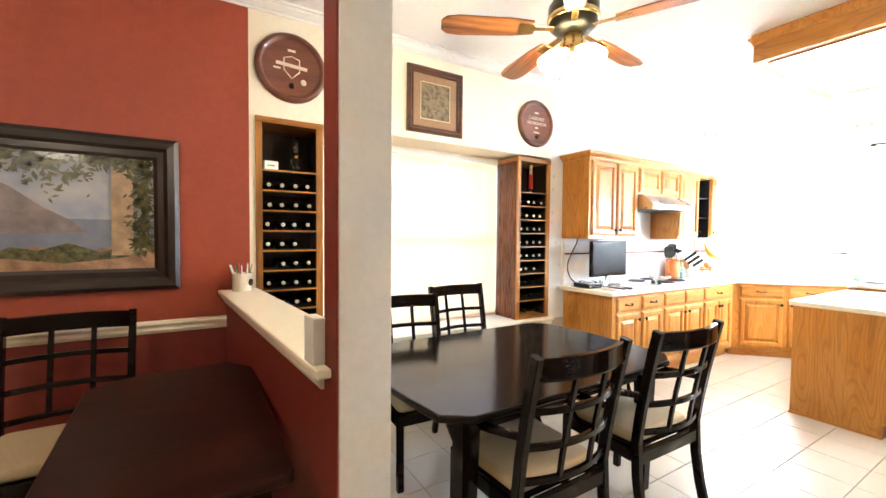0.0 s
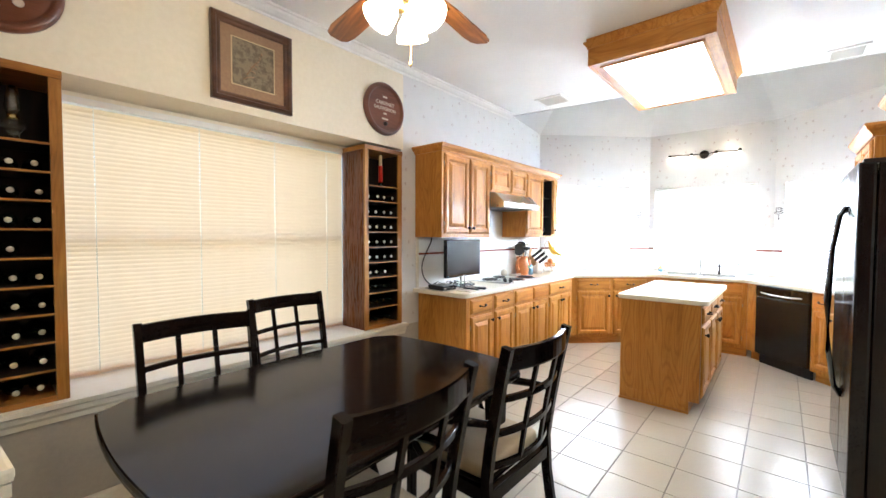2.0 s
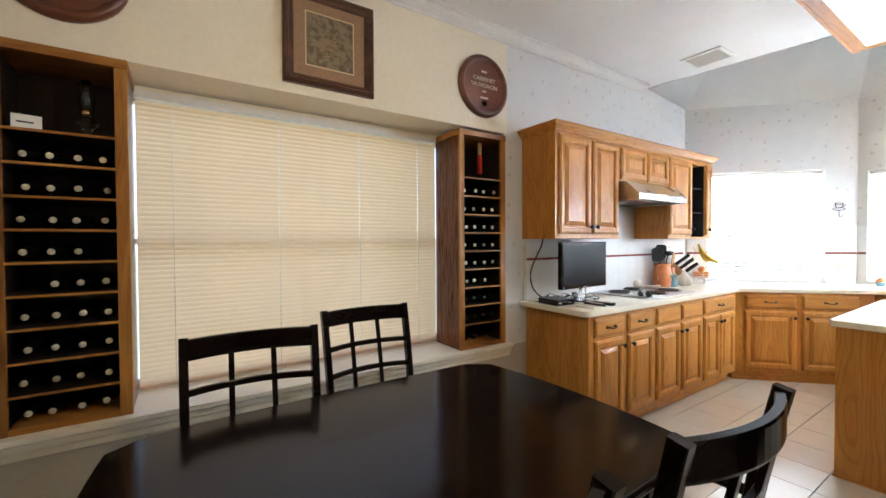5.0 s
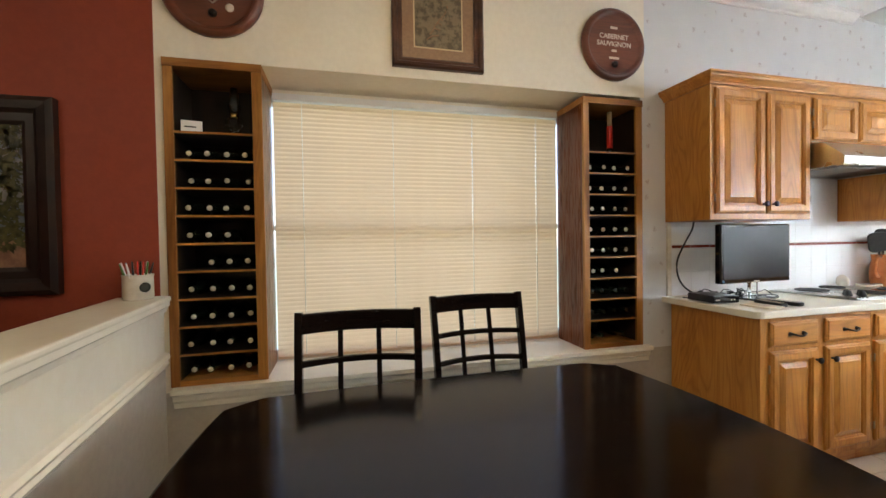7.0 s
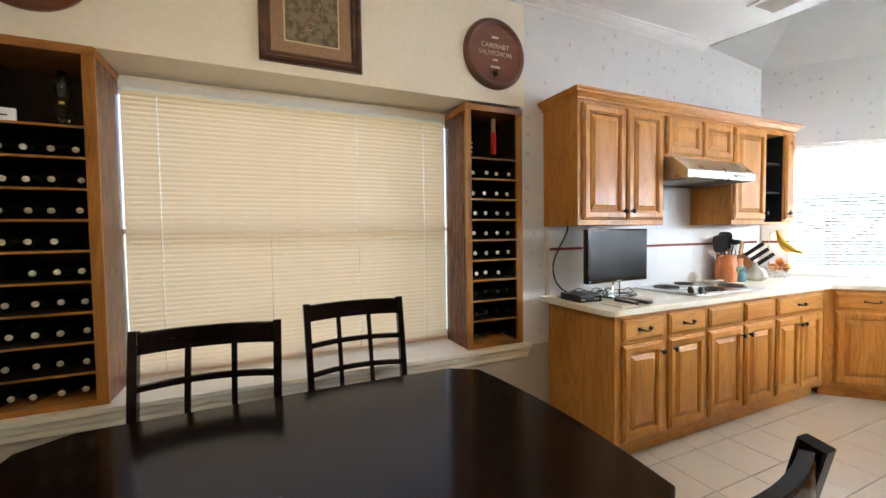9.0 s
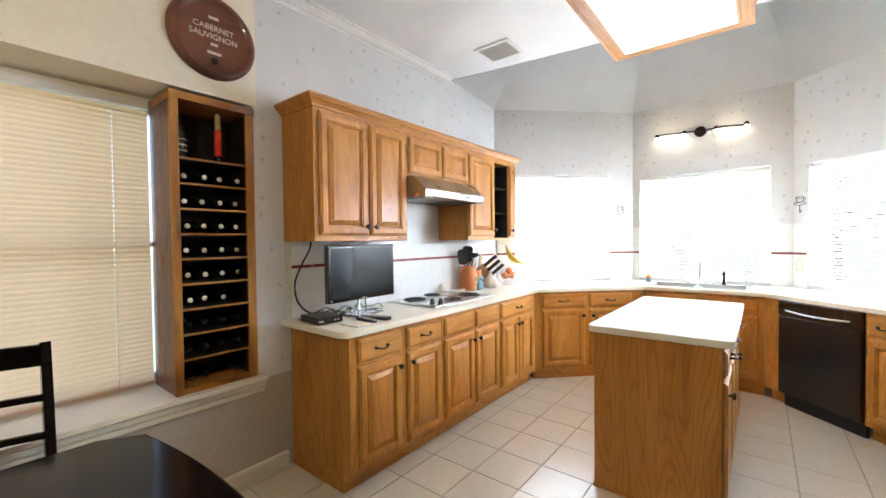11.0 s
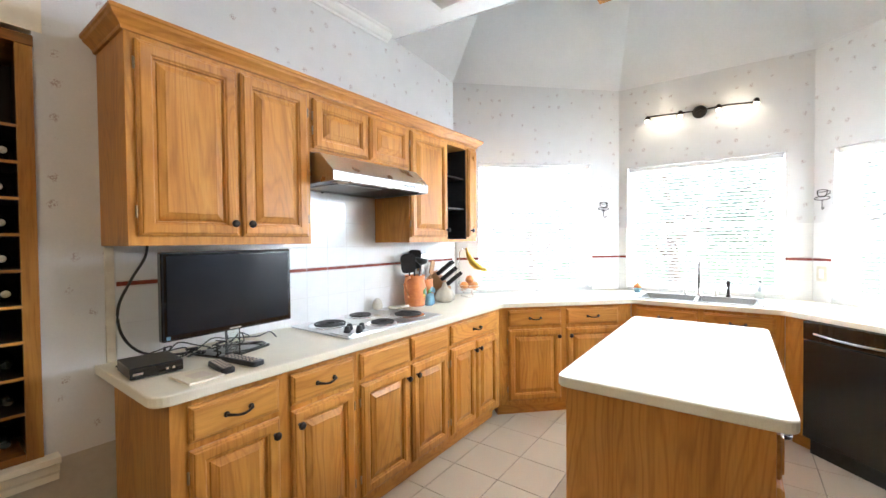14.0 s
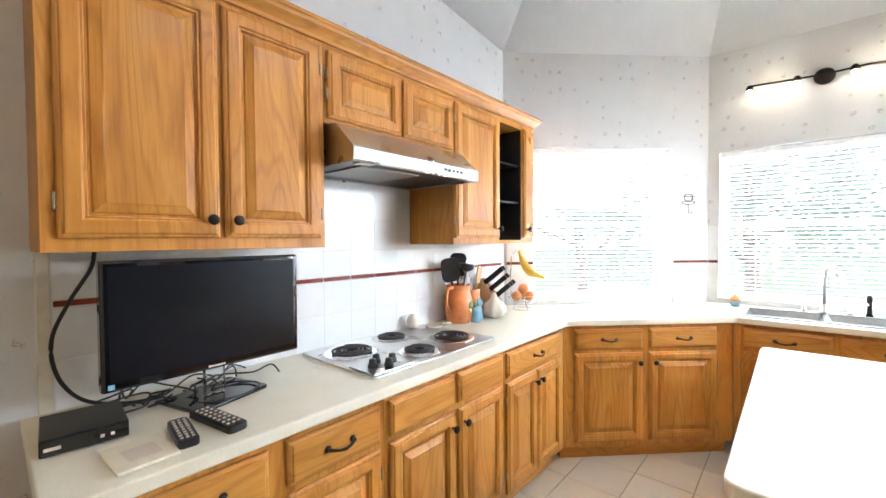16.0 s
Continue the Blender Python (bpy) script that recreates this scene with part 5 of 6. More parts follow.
for y in (0.27, -0.27):
    lamp("spot_bulb", "POINT", pose(7.915, 1.745 + y, 2.49), 0.6, (1.0, 0.78, 0.5), size=0.03)

# ---- refrigerator and ovens ----
fr = thing("refrigerator", "glossy black side-by-side refrigerator", "refrigerator", pose(4.40, 0.65, 0))
part("body", block((0, -0.74, 0.02), (0.91, -0.07, 1.765), 0.006), "appliance", fr)
for x0, x1 in ((0.003, 0.405), (0.411, 0.907)):
    d = part("door", block((x0, -0.065, 0.09), (x1, 0.0, 1.772), 0.012), "appliance", fr)
    hx = 0.375 if x0 < 0.2 else 0.441
    part("handle", tube([(hx, 0.0, 1.58), (hx, 0.028, 1.53), (hx, 0.052, 1.35), (hx, 0.064, 1.05), (hx, 0.052, 0.75), (hx, 0.028, 0.57), (hx, 0.0, 0.52)], 0.013, 10, taper=[1, 0.9, 0.9, 1.15, 0.9, 0.9, 1]), "gloss", d, "bowed black door handle")
part("grille", block((0.01, -0.06, 0.015), (0.90, -0.03, 0.085), 0.003), "black", fr)
for x in (0.06, 0.85):
    part("hinge_cap", block((x - 0.03, -0.10, 1.766), (x + 0.03, -0.02, 1.79), 0.004), "black", fr)
cf = thing("wall_cabinet", "oak cabinet with crown above the refrigerator", "cabinet", pose(5.33, 0.42, 0, 0, 0, 180), "honey oak wall cabinets")
part("body", block((0, 0, 1.83), (0.93, 0.518, 2.17), 0.002), "oak_v", cf)
door(cf, 0.02, 1.85, 0.44, 0.29)
door(cf, 0.475, 1.85, 0.435, 0.29)
prof = [(0.0, 0.0), (0.012, 0.0), (0.014, 0.015), (0.03, 0.035), (0.045, 0.05), (0.05, 0.065), (0.058, 0.07), (0.058, 0.088), (0.0, 0.088)]
part("crown", sweep([(-u, v + 2.17) for u, v in prof], [(0, 0.518, 0), (0, 0, 0), (0.93, 0, 0), (0.93, 0.518, 0)]), "oak_h", cf)

ov = thing("double_oven", "black glass double oven with chrome handles", "oven", pose(6.47, 0.49, 0, 0, 0, 180))
part("oak_surround", block((0.0, 0.02, 0.10), (0.76, 0.58, 1.34), 0.002), "oak_v", ov)
part("toe_kick", block((0.0, 0.07, 0.0), (0.76, 0.58, 0.10)), "oak_h", ov)
part("drawer_front", panel(bmesh.new(), 0.72, 0.13, raised=False, th=0.018), "oak_h", ov, "", pose(0.02, 0.018, 0.115))
part("lower_door", block((0.01, -0.03, 0.265), (0.75, 0.02, 0.80), 0.008), "gloss", ov, "black glass oven door")
part("upper_door", block((0.01, -0.03, 0.885), (0.75, 0.02, 1.31), 0.008), "gloss", ov, "black glass oven door")
part("trim_strip", block((0.01, -0.022, 0.803), (0.75, 0.02, 0.882), 0.003), "steel", ov)
for z in (0.835, 0.275):
    part("handle", tube([(0.05, -0.03, z), (0.05, -0.065, z), (0.12, -0.075, z), (0.64, -0.075, z), (0.71, -0.065, z), (0.71, -0.03, z)], 0.011, 8), "chrome", ov, "chrome bar handle")
part("chrome_ledge", block((0.0, -0.045, 1.315), (0.76, 0.3, 1.34), 0.004), "chrome", ov)
part("control_panel", block((0.10, -0.0, 1.385), (0.76, 0.20, 1.565), 0.006), "gloss", ov, "dark control panel with knobs")
part("panel_foot", block((0.12, 0.02, 1.34), (0.74, 0.18, 1.385)), "steel", ov)
for k in range(5):
    part("knob", lathe([(0.022, 0), (0.022, 0.012), (0.015, 0.03), (0.006, 0.032)], 16), "black", ov, "", pose(0.2 + k * 0.11, -0.002, 1.475, 90))
cu = thing("wall_cabinet", "oak cabinet with crown above the ovens", "cabinet", pose(6.48, 0.45, 0, 0, 0, 180), "honey oak wall cabinets")
part("body", block((0, 0, 1.74), (0.80, 0.548, 2.105), 0.002), "oak_v", cu)
door(cu, 0.02, 1.755, 0.375, 0.335, "r", None, 0.05)
door(cu, 0.405, 1.755, 0.375, 0.335, "l", None, 0.05)
part("crown", sweep([(-u, v + 2.105) for u, v in prof], [(0, 0.548, 0), (0, 0, 0), (0.80, 0, 0), (0.80, 0.548, 0)]), "oak_h", cu)

# ---- things on the worktop ----
tv = thing("television", "small black flat-screen television on a stand", "television", pose(4.738, 3.295, 0.915, 0, 0, 2.5))
part("bezel", block((-0.285, -0.018, 0.10), (0.285, 0.022, 0.455), 0.008), "gloss", tv, "glossy black bezel")
part("screen", block((-0.268, -0.0205, 0.125), (0.268, -0.0182, 0.438)), "screen", tv, "dark matt screen")
part("maker_strip", block((-0.025, -0.0196, 0.1085), (0.025, -0.0184, 0.114)), "letter", tv)
part("sticker", block((-0.272, -0.0196, 0.108), (-0.258, -0.0184, 0.122)), "blue", tv, "small blue sticker")
part("back_shell", slab(rounded([(-0.22, 0.022), (0.22, 0.022), (0.15, 0.05), (-0.15, 0.05)], 0.01), 0.16, 0.40, 0.004), "black", tv)
part("neck", block((-0.03, -0.005, 0.012), (0.03, 0.018, 0.12), 0.004), "clear", tv)
part("stand_base", slab(rounded([(-0.125, -0.10), (0.125, -0.10), (0.125, 0.10), (-0.125, 0.10)], 0.02), 0.0, 0.012, 0.004), "gloss", tv, "", pose(0.01, 0.02, 0, 0, 0, 14))
cb = thing("cable_box", "black cable box with small lights", "cable box", pose(4.42, 3.29, 0.915, 0, 0, -4))
part("case", block((-0.083, -0.095, 0.004), (0.083, 0.095, 0.045), 0.003), "black", cb)
part("front_panel", block((-0.08, -0.098, 0.008), (0.08, -0.095, 0.041)), "gloss", cb)
for x, w_ in ((-0.06, 0.03), (0.03, 0.008), (0.05, 0.008)):
    part("mark", block((x - w_ / 2, -0.0992, 0.018), (x + w_ / 2, -0.0982, 0.026)), "letter", cb)


def remote(m, ln, wd, label):
    r = thing("remote_control", label, "remote control", m, "remote controls")
    part("case", slab(rounded([(-wd / 2, -ln / 2), (wd / 2, -ln / 2), (wd / 2, ln / 2), (-wd / 2, ln / 2)], wd * 0.3), 0, 0.02, 0.004), "black", r)
    me = ob_mesh("button", block((-0.0035, -0.0035, 0.0195), (0.0035, 0.0035, 0.0225), 0.0008), "letter")
    for i in range(3):
        for j in range(8):
            share("button", me, r, pose((i - 1) * wd * 0.26, (j - 3.5) * ln * 0.105, 0))
    return r


remote(pose(4.588, 3.085, 0.915, 0, 0, -6), 0.165, 0.048, "small black remote control on the worktop")
remote(pose(4.676, 3.10, 0.915, 0, 0, 10), 0.21, 0.055, "long black remote control with pale buttons")
bk = thing("paper_pad", "cream paper pad lying on the worktop", "notepad", pose(4.492, 3.06, 0.915, 0, 0, 4))
part("page_block", block((-0.06, -0.075, 0), (0.06, 0.075, 0.008), 0.001), "paper", bk)
part("cover_print", block((-0.03, -0.04, 0.0082), (0.035, 0.03, 0.0088)), "letter", bk, "faint printed picture")


def cable(points, r=0.004, label="black cable behind the television"):
    pts = [Vector(p) for p in points]
    fine = []
    for i in range(len(pts) - 1):
        p0, p1, p2, p3 = pts[max(i - 1, 0)], pts[i], pts[i + 1], pts[min(i + 2, len(pts) - 1)]
        for k in range(8):
            t = k / 8
            fine.append(0.5 * ((2 * p1) + (p2 - p0) * t + (2 * p0 - 5 * p1 + 4 * p2 - p3) * t * t + (3 * p1 - p0 - 3 * p2 + p3) * t ** 3))
    fine.append(pts[-1])
    tagged(new("cable", ob_mesh("cable", tube(fine, r, 7), "wire")), label, "cable", "cables by the television")


cable([(4.475, 3.47, 1.394), (4.465, 3.475, 1.34), (4.42, 3.49, 1.25), (4.38, 3.505, 1.14), (4.39, 3.50, 1.03), (4.44, 3.47, 0.955), (4.53, 3.44, 0.925), (4.62, 3.42, 0.922)], 0.0055, "thick black cable hanging from the wall cabinet")
rc = random.Random(7)
for k in range(13):
    x, y = 4.38 + 0.034 * k, 3.42
    pts = [(x, y + rc.uniform(-0.03, 0.06), 0.920)]
    for j in range(5):
        q = pts[-1]
        pts.append((q[0] + rc.uniform(-0.05, 0.09), min(3.52, max(3.33, q[1] + rc.uniform(-0.05, 0.05))), 0.920 + rc.uniform(0, 0.035)))
    pts[-1] = (pts[-1][0], pts[-1][1], 0.920)
    cable(pts, 0.003)
cable([(4.66, 3.29, 0.922), (4.72, 3.22, 0.931), (4.80, 3.21, 0.934), (4.86, 3.25, 0.936), (4.85, 3.32, 0.932), (4.76, 3.35, 0.924)], 0.003)

BIG = Matrix.Diagonal((1.22, 1.22, 1.22, 1))
pt = thing("pitcher", "orange glazed terracotta pitcher holding kitchen tools", "pitcher", pose(6.165, 3.44, 0.915) @ BIG)
part("vessel", lathe([(0.055, 0), (0.062, 0.005), (0.066, 0.03), (0.07, 0.09), (0.066, 0.13), (0.058, 0.155), (0.062, 0.185), (0.066, 0.19), (0.06, 0.188), (0.052, 0.155), (0.06, 0.09), (0.05, 0.01)], 28), "terracotta", pt)
part("handle", tube([(-0.06, -0.01, 0.18), (-0.10, -0.015, 0.175), (-0.112, -0.015, 0.14), (-0.10, -0.01, 0.09), (-0.068, -0.005, 0.06)], 0.009, 8), "terracotta", pt)
for dx, dz, rr, mt in ((0.012, 0.09, 0.02, "green"), (0.034, 0.105, 0.014, "green"), (0.03, 0.08, 0.016, "blue"), (0.008, 0.065, 0.012, "yellow")):
    part("painted_motif", lathe([(rr, 0), (rr * 0.7, 0.003), (0.002, 0.004)], 10), mt, pt, "painted fruit motif", pose(dx, -math.sqrt(max(0, 0.0685 ** 2 - dx ** 2)), dz, 90, 0, 25 * dx / 0.03))


def tool(name, label, m, shape, mt):
    t = thing(name, label, "kitchen tool", m @ BIG, "kitchen tools in jars")
    part("stem", tube([(0, 0, 0), (0, 0, 0.2)], 0.005, 8), "beech" if mt == "beech" else mt, t)
    part("head", shape, mt, t)


def blade_head(w, h, th, z0):
    return slab(rounded([(-w / 2, z0), (w / 2, z0), (w / 2, z0 + h), (-w / 2, z0 + h)], w * 0.35), -th / 2, th / 2, th * 0.3)


RX = Matrix.Rotation(radians(90), 4, "X")
def head(w, h, th, z0):
    bm = blade_head(w, h, th, z0)
    bmesh.ops.transform(bm, matrix=RX, verts=bm.verts)
    return bm


tool("spatula", "black plastic spatula in the pitcher", pose(6.145, 3.45, 0.985, 4, -8, -30), head(0.095, 0.12, 0.012, 0.15), "black")
tool("spatula", "black slotted turner in the pitcher", pose(6.175, 3.46, 0.985, -6, 3, -40), head(0.085, 0.12, 0.012, 0.17), "black")
tool("ladle", "black ladle in the pitcher", pose(6.16, 3.43, 0.985, 8, 6, 0), lathe([(0.01, 0.2), (0.035, 0.215), (0.04, 0.24), (0.036, 0.24), (0.01, 0.21)], 14), "black")
tool("serving_spoon", "steel serving spoon in the pitcher", pose(6.20, 3.44, 0.985, 2, 12, 0), head(0.055, 0.085, 0.005, 0.18), "steel")
pt2 = thing("utensil_jar", "small orange terracotta jar holding wooden spoons", "jar", pose(6.31, 3.46, 0.915) @ BIG)
part("vessel", lathe([(0.045, 0), (0.055, 0.02), (0.06, 0.08), (0.05, 0.13), (0.055, 0.155), (0.05, 0.155), (0.044, 0.13), (0.04, 0.01)], 24), "terracotta", pt2)
for dx, dz, mt in ((0.0, 0.09, "blue"), (-0.02, 0.075, "green"), (0.02, 0.08, "blue")):
    part("painted_motif", lathe([(0.02, 0), (0.014, 0.003), (0.002, 0.004)], 10), mt, pt2, "painted fruit motif", pose(dx, -math.sqrt(0.0585 ** 2 - dx ** 2), dz, 90))
tool("wooden_spoon", "pale wooden spoon in the jar", pose(6.295, 3.47, 0.96, -3, -6, 0), head(0.045, 0.07, 0.008, 0.17), "beech")
tool("wooden_spoon", "pale wooden paddle in the jar", pose(6.325, 3.45, 0.96, 3, 12, 0), head(0.04, 0.09, 0.008, 0.15), "beech")
tool("whisk_spoon", "steel slotted spoon in the jar", pose(6.29, 3.44, 0.96, 0, 3, 10), head(0.06, 0.11, 0.004, 0.18), "steel")
sh = thing("salt_shaker", "pale blue ceramic salt shaker pair", "salt shaker", pose(6.25, 3.36, 0.915) @ BIG)
part("vessel", lathe([(0.024, 0), (0.027, 0.01), (0.024, 0.055), (0.018, 0.066), (0.006, 0.07)], 18), "blue", sh, "", pose(-0.014, 0, 0))
part("vessel", lathe([(0.024, 0), (0.027, 0.01), (0.024, 0.055), (0.018, 0.066), (0.006, 0.07)], 18), "blue", sh, "", pose(0.03, 0.02, 0))
gk = thing("garlic_keeper", "cream ceramic garlic-shaped jar", "jar", pose(6.435, 3.36, 0.915) @ BIG)
bm = bmesh.new()
lathe([(0.04, 0), (0.062, 0.015), (0.066, 0.04), (0.05, 0.075), (0.022, 0.095), (0.012, 0.125), (0.004, 0.13)], 32, bm)
for v in bm.verts:
    a = math.atan2(v.co.y, v.co.x)
    k = 1 + 0.07 * math.cos(7 * a) * (1 if v.co.z < 0.09 else 0.3)
    v.co.x *= k
    v.co.y *= k
part("vessel", bm, "garlic", gk)
kb = thing("knife_block", "wooden knife block full of black-handled knives", "knife block", pose(6.50, 3.47, 0.915, 0, 0, -65) @ BIG)
bm = bmesh.new()
pr = [(-0.09, 0), (0.08, 0), (0.08, 0.08), (-0.02, 0.20), (-0.09, 0.13)]
ra = [bm.verts.new((x, -0.055, z)) for x, z in pr]
rb = [bm.verts.new((x, 0.055, z)) for x, z in pr]
for k in range(5):
    bm.faces.new((ra[k], ra[(k + 1) % 5], rb[(k + 1) % 5], rb[k]))
bm.faces.new(ra)
bm.faces.new(rb[::-1])
bmesh.ops.recalc_face_normals(bm, faces=bm.faces[:])
bmesh.ops.bevel(bm, geom=bm.edges[:], offset=0.004, segments=2, affect="EDGES")
part("block", bm, "beech", kb)
for i in range(3):
    for j in range(4):
        u = 0.2 + 0.3 * i
        x, z = 0.08 - 0.10 * u, 0.08 + 0.12 * u
        m_ = pose(x, -0.04 + 0.027 * j, z, 0, 50)
        k_ = part("knife_handle", slab(rounded([(-0.013, -0.010), (0.013, -0.010), (0.013, 0.010), (-0.013, 0.010)], 0.006), 0.0, 0.10 + 0.014 * ((i + j) % 3), 0.002), "black", kb, "black knife handle", m_)
bs = thing("fruit_stand", "chrome wire fruit basket with banana hook", "fruit basket", pose(6.80, 3.36, 0.915))
part("foot", tube([(0.07 * math.cos(a), 0.07 * math.sin(a), 0.004) for a in [k * math.pi / 8 for k in range(17)]], 0.003, 6), "chrome", bs)
for rr, z in ((0.075, 0.055), (0.10, 0.08), (0.115, 0.105)):
    part("ring", tube([(rr * math.cos(a), rr * math.sin(a), z) for a in [k * math.pi / 10 for k in range(21)]], 0.0028, 6), "chrome", bs)
for k in range(10):
    a = k * math.pi / 5
    part("wire", tube([(0.03 * math.cos(a), 0.03 * math.sin(a), 0.045), (0.08 * math.cos(a), 0.08 * math.sin(a), 0.058), (0.115 * math.cos(a), 0.115 * math.sin(a), 0.105)], 0.002, 5), "chrome", bs)
for k in range(3):
    a = k * 2.1
    part("leg", tube([(0.07 * math.cos(a), 0.07 * math.sin(a), 0.004), (0.04 * math.cos(a), 0.04 * math.sin(a), 0.046)], 0.003, 6), "chrome", bs)
part("hook", tube([(-0.11, 0.03, 0.10), (-0.115, 0.03, 0.28), (-0.10, 0.03, 0.39), (-0.06, 0.02, 0.425), (-0.03, 0.01, 0.41)], 0.004, 8), "chrome", bs)
fruit = lathe([(0.005, -0.036), (0.022, -0.03), (0.036, -0.008), (0.036, 0.01), (0.022, 0.031), (0.004, 0.036)], 18)
FR = ob_mesh("peach", fruit, "orange")
for dx, dy, dz in ((0.0, -0.055, 0.098), (0.055, 0.02, 0.098), (-0.05, 0.02, 0.098), (0.0, -0.005, 0.148)):
    o = new("peach", FR)
    o.matrix_world = pose(6.80 + dx, 3.36 + dy, 0.915 + dz)
    tagged(o, "ripe peach in the wire basket", "fruit", "fruit in the basket")
for k in range(4):
    a = radians(-75 + 22 * k)
    d = Vector((math.cos(a), math.sin(a), 0))
    o = Vector((6.775, 3.37, 1.325))
    pts = [o + d * u * 1.35 + Vector((0, 0, v * 1.3)) for u, v in ((0.0, 0.012), (0.006, -0.015), (0.022, -0.05), (0.05, -0.09), (0.085, -0.12), (0.12, -0.135), (0.135, -0.137))]
    ob = new("banana", ob_mesh("banana", tube(pts, 0.02, 8, taper=[0.35, 0.5, 0.9, 1.1, 1.05, 0.6, 0.3]), "banana"))
    tagged(ob, "yellow banana hanging from the hook", "fruit", "bananas on the hook")
et = thing("egg_timer", "white egg-shaped ceramic on the cooktop edge", "ornament", pose(5.83, 3.50, 0.925))
part("egg", lathe([(0.02, 0), (0.032, 0.01), (0.036, 0.035), (0.030, 0.06), (0.012, 0.078), (0.002, 0.08)], 18), "garlic", et)
sr = thing("spoon_rest", "cream ceramic spoon rest on the cooktop", "spoon rest", pose(5.92, 3.42, 0.9245, 0, 0, -20))
part("dish", lathe([(0.03, 0), (0.045, 0.004), (0.05, 0.016), (0.047, 0.016), (0.03, 0.006)], 20), "garlic", sr)
part("handle", tube([(0.045, 0, 0.012), (0.08, 0, 0.014), (0.11, 0, 0.012)], 0.009, 8), "garlic", sr)

# sink and taps
sk = thing("kitchen_sink", "double-bowl stainless steel sink", "sink")
bm = bmesh.new()
for lo, hi in (((SX0, SY0, 0.914), (SX0 + 0.03, SY1, 0.92)), ((SX1 - 0.08, SY0, 0.914), (SX1, SY1, 0.92)), ((SX0 + 0.03, SY0, 0.914), (SX1 - 0.08, SY0 + 0.03, 0.92)), ((SX0 + 0.03, SY1 - 0.03, 0.914), (SX1 - 0.08, SY1, 0.92)), ((SX0 + 0.03, 1.72, 0.914), (SX1 - 0.08, 1.75, 0.92))):
    box(bm, lo, hi, 0.002)
part("rim", bm, "sink", sk)
for y0, y1 in ((SY0 + 0.03, 1.72), (1.75, SY1 - 0.03)):
    bm = bmesh.new()
    x0, x1 = SX0 + 0.03, SX1 - 0.08
    top = [bm.verts.new((x, y, 0.915)) for x, y in ((x0, y0), (x1, y0), (x1, y1), (x0, y1))]
    bot = [bm.verts.new((x, y, 0.878)) for x, y in ((x0 + 0.02, y0 + 0.02), (x1 - 0.02, y0 + 0.02), (x1 - 0.02, y1 - 0.02), (x0 + 0.02, y1 - 0.02))]
    for k in range(4):
        bm.faces.new((top[k], bot[k], bot[(k + 1) % 4], top[(k + 1) % 4]))
    bm.faces.new(bot[::-1])
    bmesh.ops.recalc_face_normals(bm, faces=bm.faces[:])
    part("bowl", bm, "sink", sk)
fa = thing("kitchen_tap", "brushed nickel gooseneck kitchen tap", "tap", pose(7.895, 1.735, 0.92) @ Matrix.Scale(1.18, 4))
part("base", lathe([(0.026, 0), (0.024, 0.01), (0.014, 0.03), (0.012, 0.05)], 16), "nickel", fa)
part("spout", tube([(0, 0, 0.04), (0, 0, 0.20), (-0.01, -0.005, 0.24), (-0.05, -0.02, 0.27), (-0.09, -0.04, 0.255), (-0.105, -0.05, 0.21)], 0.011, 10), "nickel", fa)
for dy in (0.10, -0.12):
    l = thing("tap_lever", "brushed nickel tap lever handle", "tap", pose(7.895, 1.735 + dy, 0.92), "levers by the sink")
    part("stem", lathe([(0.02, 0), (0.014, 0.02), (0.012, 0.045), (0.006, 0.055)], 14), "nickel", l)
    part("lever", tube([(0, 0, 0.05), (-0.01, 0.03 if dy > 0 else -0.03, 0.07), (-0.02, 0.08 if dy > 0 else -0.08, 0.075)], 0.007, 8), "nickel", l)
sp = thing("side_sprayer", "dark nickel side sprayer at the sink", "tap", pose(7.895, 1.53, 0.92))
part("body", lathe([(0.02, 0), (0.012, 0.02), (0.011, 0.08), (0.016, 0.10), (0.012, 0.13), (0.004, 0.132)], 14), "bronze", sp)
cj = thing("soap_jar", "small painted cupcake jar on the sill", "jar", pose(7.88, 2.21, 0.915))
part("vessel", lathe([(0.025, 0), (0.034, 0.04), (0.03, 0.042)], 16), "blue", cj)
part("lid", lathe([(0.036, 0.042), (0.03, 0.065), (0.012, 0.08), (0.006, 0.09), (0.002, 0.092)], 16), "orange", cj, "orange domed lid")
sb = thing("soap_bottle", "clear bottle of blue dish soap", "bottle", pose(7.90, 1.33, 0.92))
part("bottle", lathe([(0.03, 0), (0.032, 0.01), (0.03, 0.09), (0.014, 0.12), (0.012, 0.14), (0.006, 0.142)], 16), "clear", sb)

# pen pot on the half wall
pp = thing("pen_pot", "cream ceramic pot full of pens", "pot", HW @ pose(0.004, 1.77, 1.055) @ Matrix.Scale(1.12, 4))
part("pot", lathe([(0.05, 0), (0.053, 0.005), (0.052, 0.09), (0.055, 0.10), (0.05, 0.10), (0.047, 0.012)], 24), "garlic", pp)
part("emblem", lathe([(0.02, 0), (0.02, 0.002), (0.012, 0.003)], 16), "dark_metal", pp, "dark round emblem", pose(0.035, -0.039, 0.05, 90, 0, 42))
rp = random.Random(3)
for k in range(12):
    a, t = rp.uniform(0, 6.28), rp.uniform(4, 20)
    part("pen", tube([(0, 0, 0.0), (0, 0, 0.10), (0, 0, 0.14)], 0.0042, 7, taper=[1, 1, 0.7]), rp.choice(["black", "blue", "label_red", "white", "green", "dark_metal"]), pp, "", pose(0.022 * math.cos(a), 0.022 * math.sin(a), 0.012) @ Matrix.Rotation(radians(t), 4, Vector((-math.sin(a), math.cos(a), 0))))

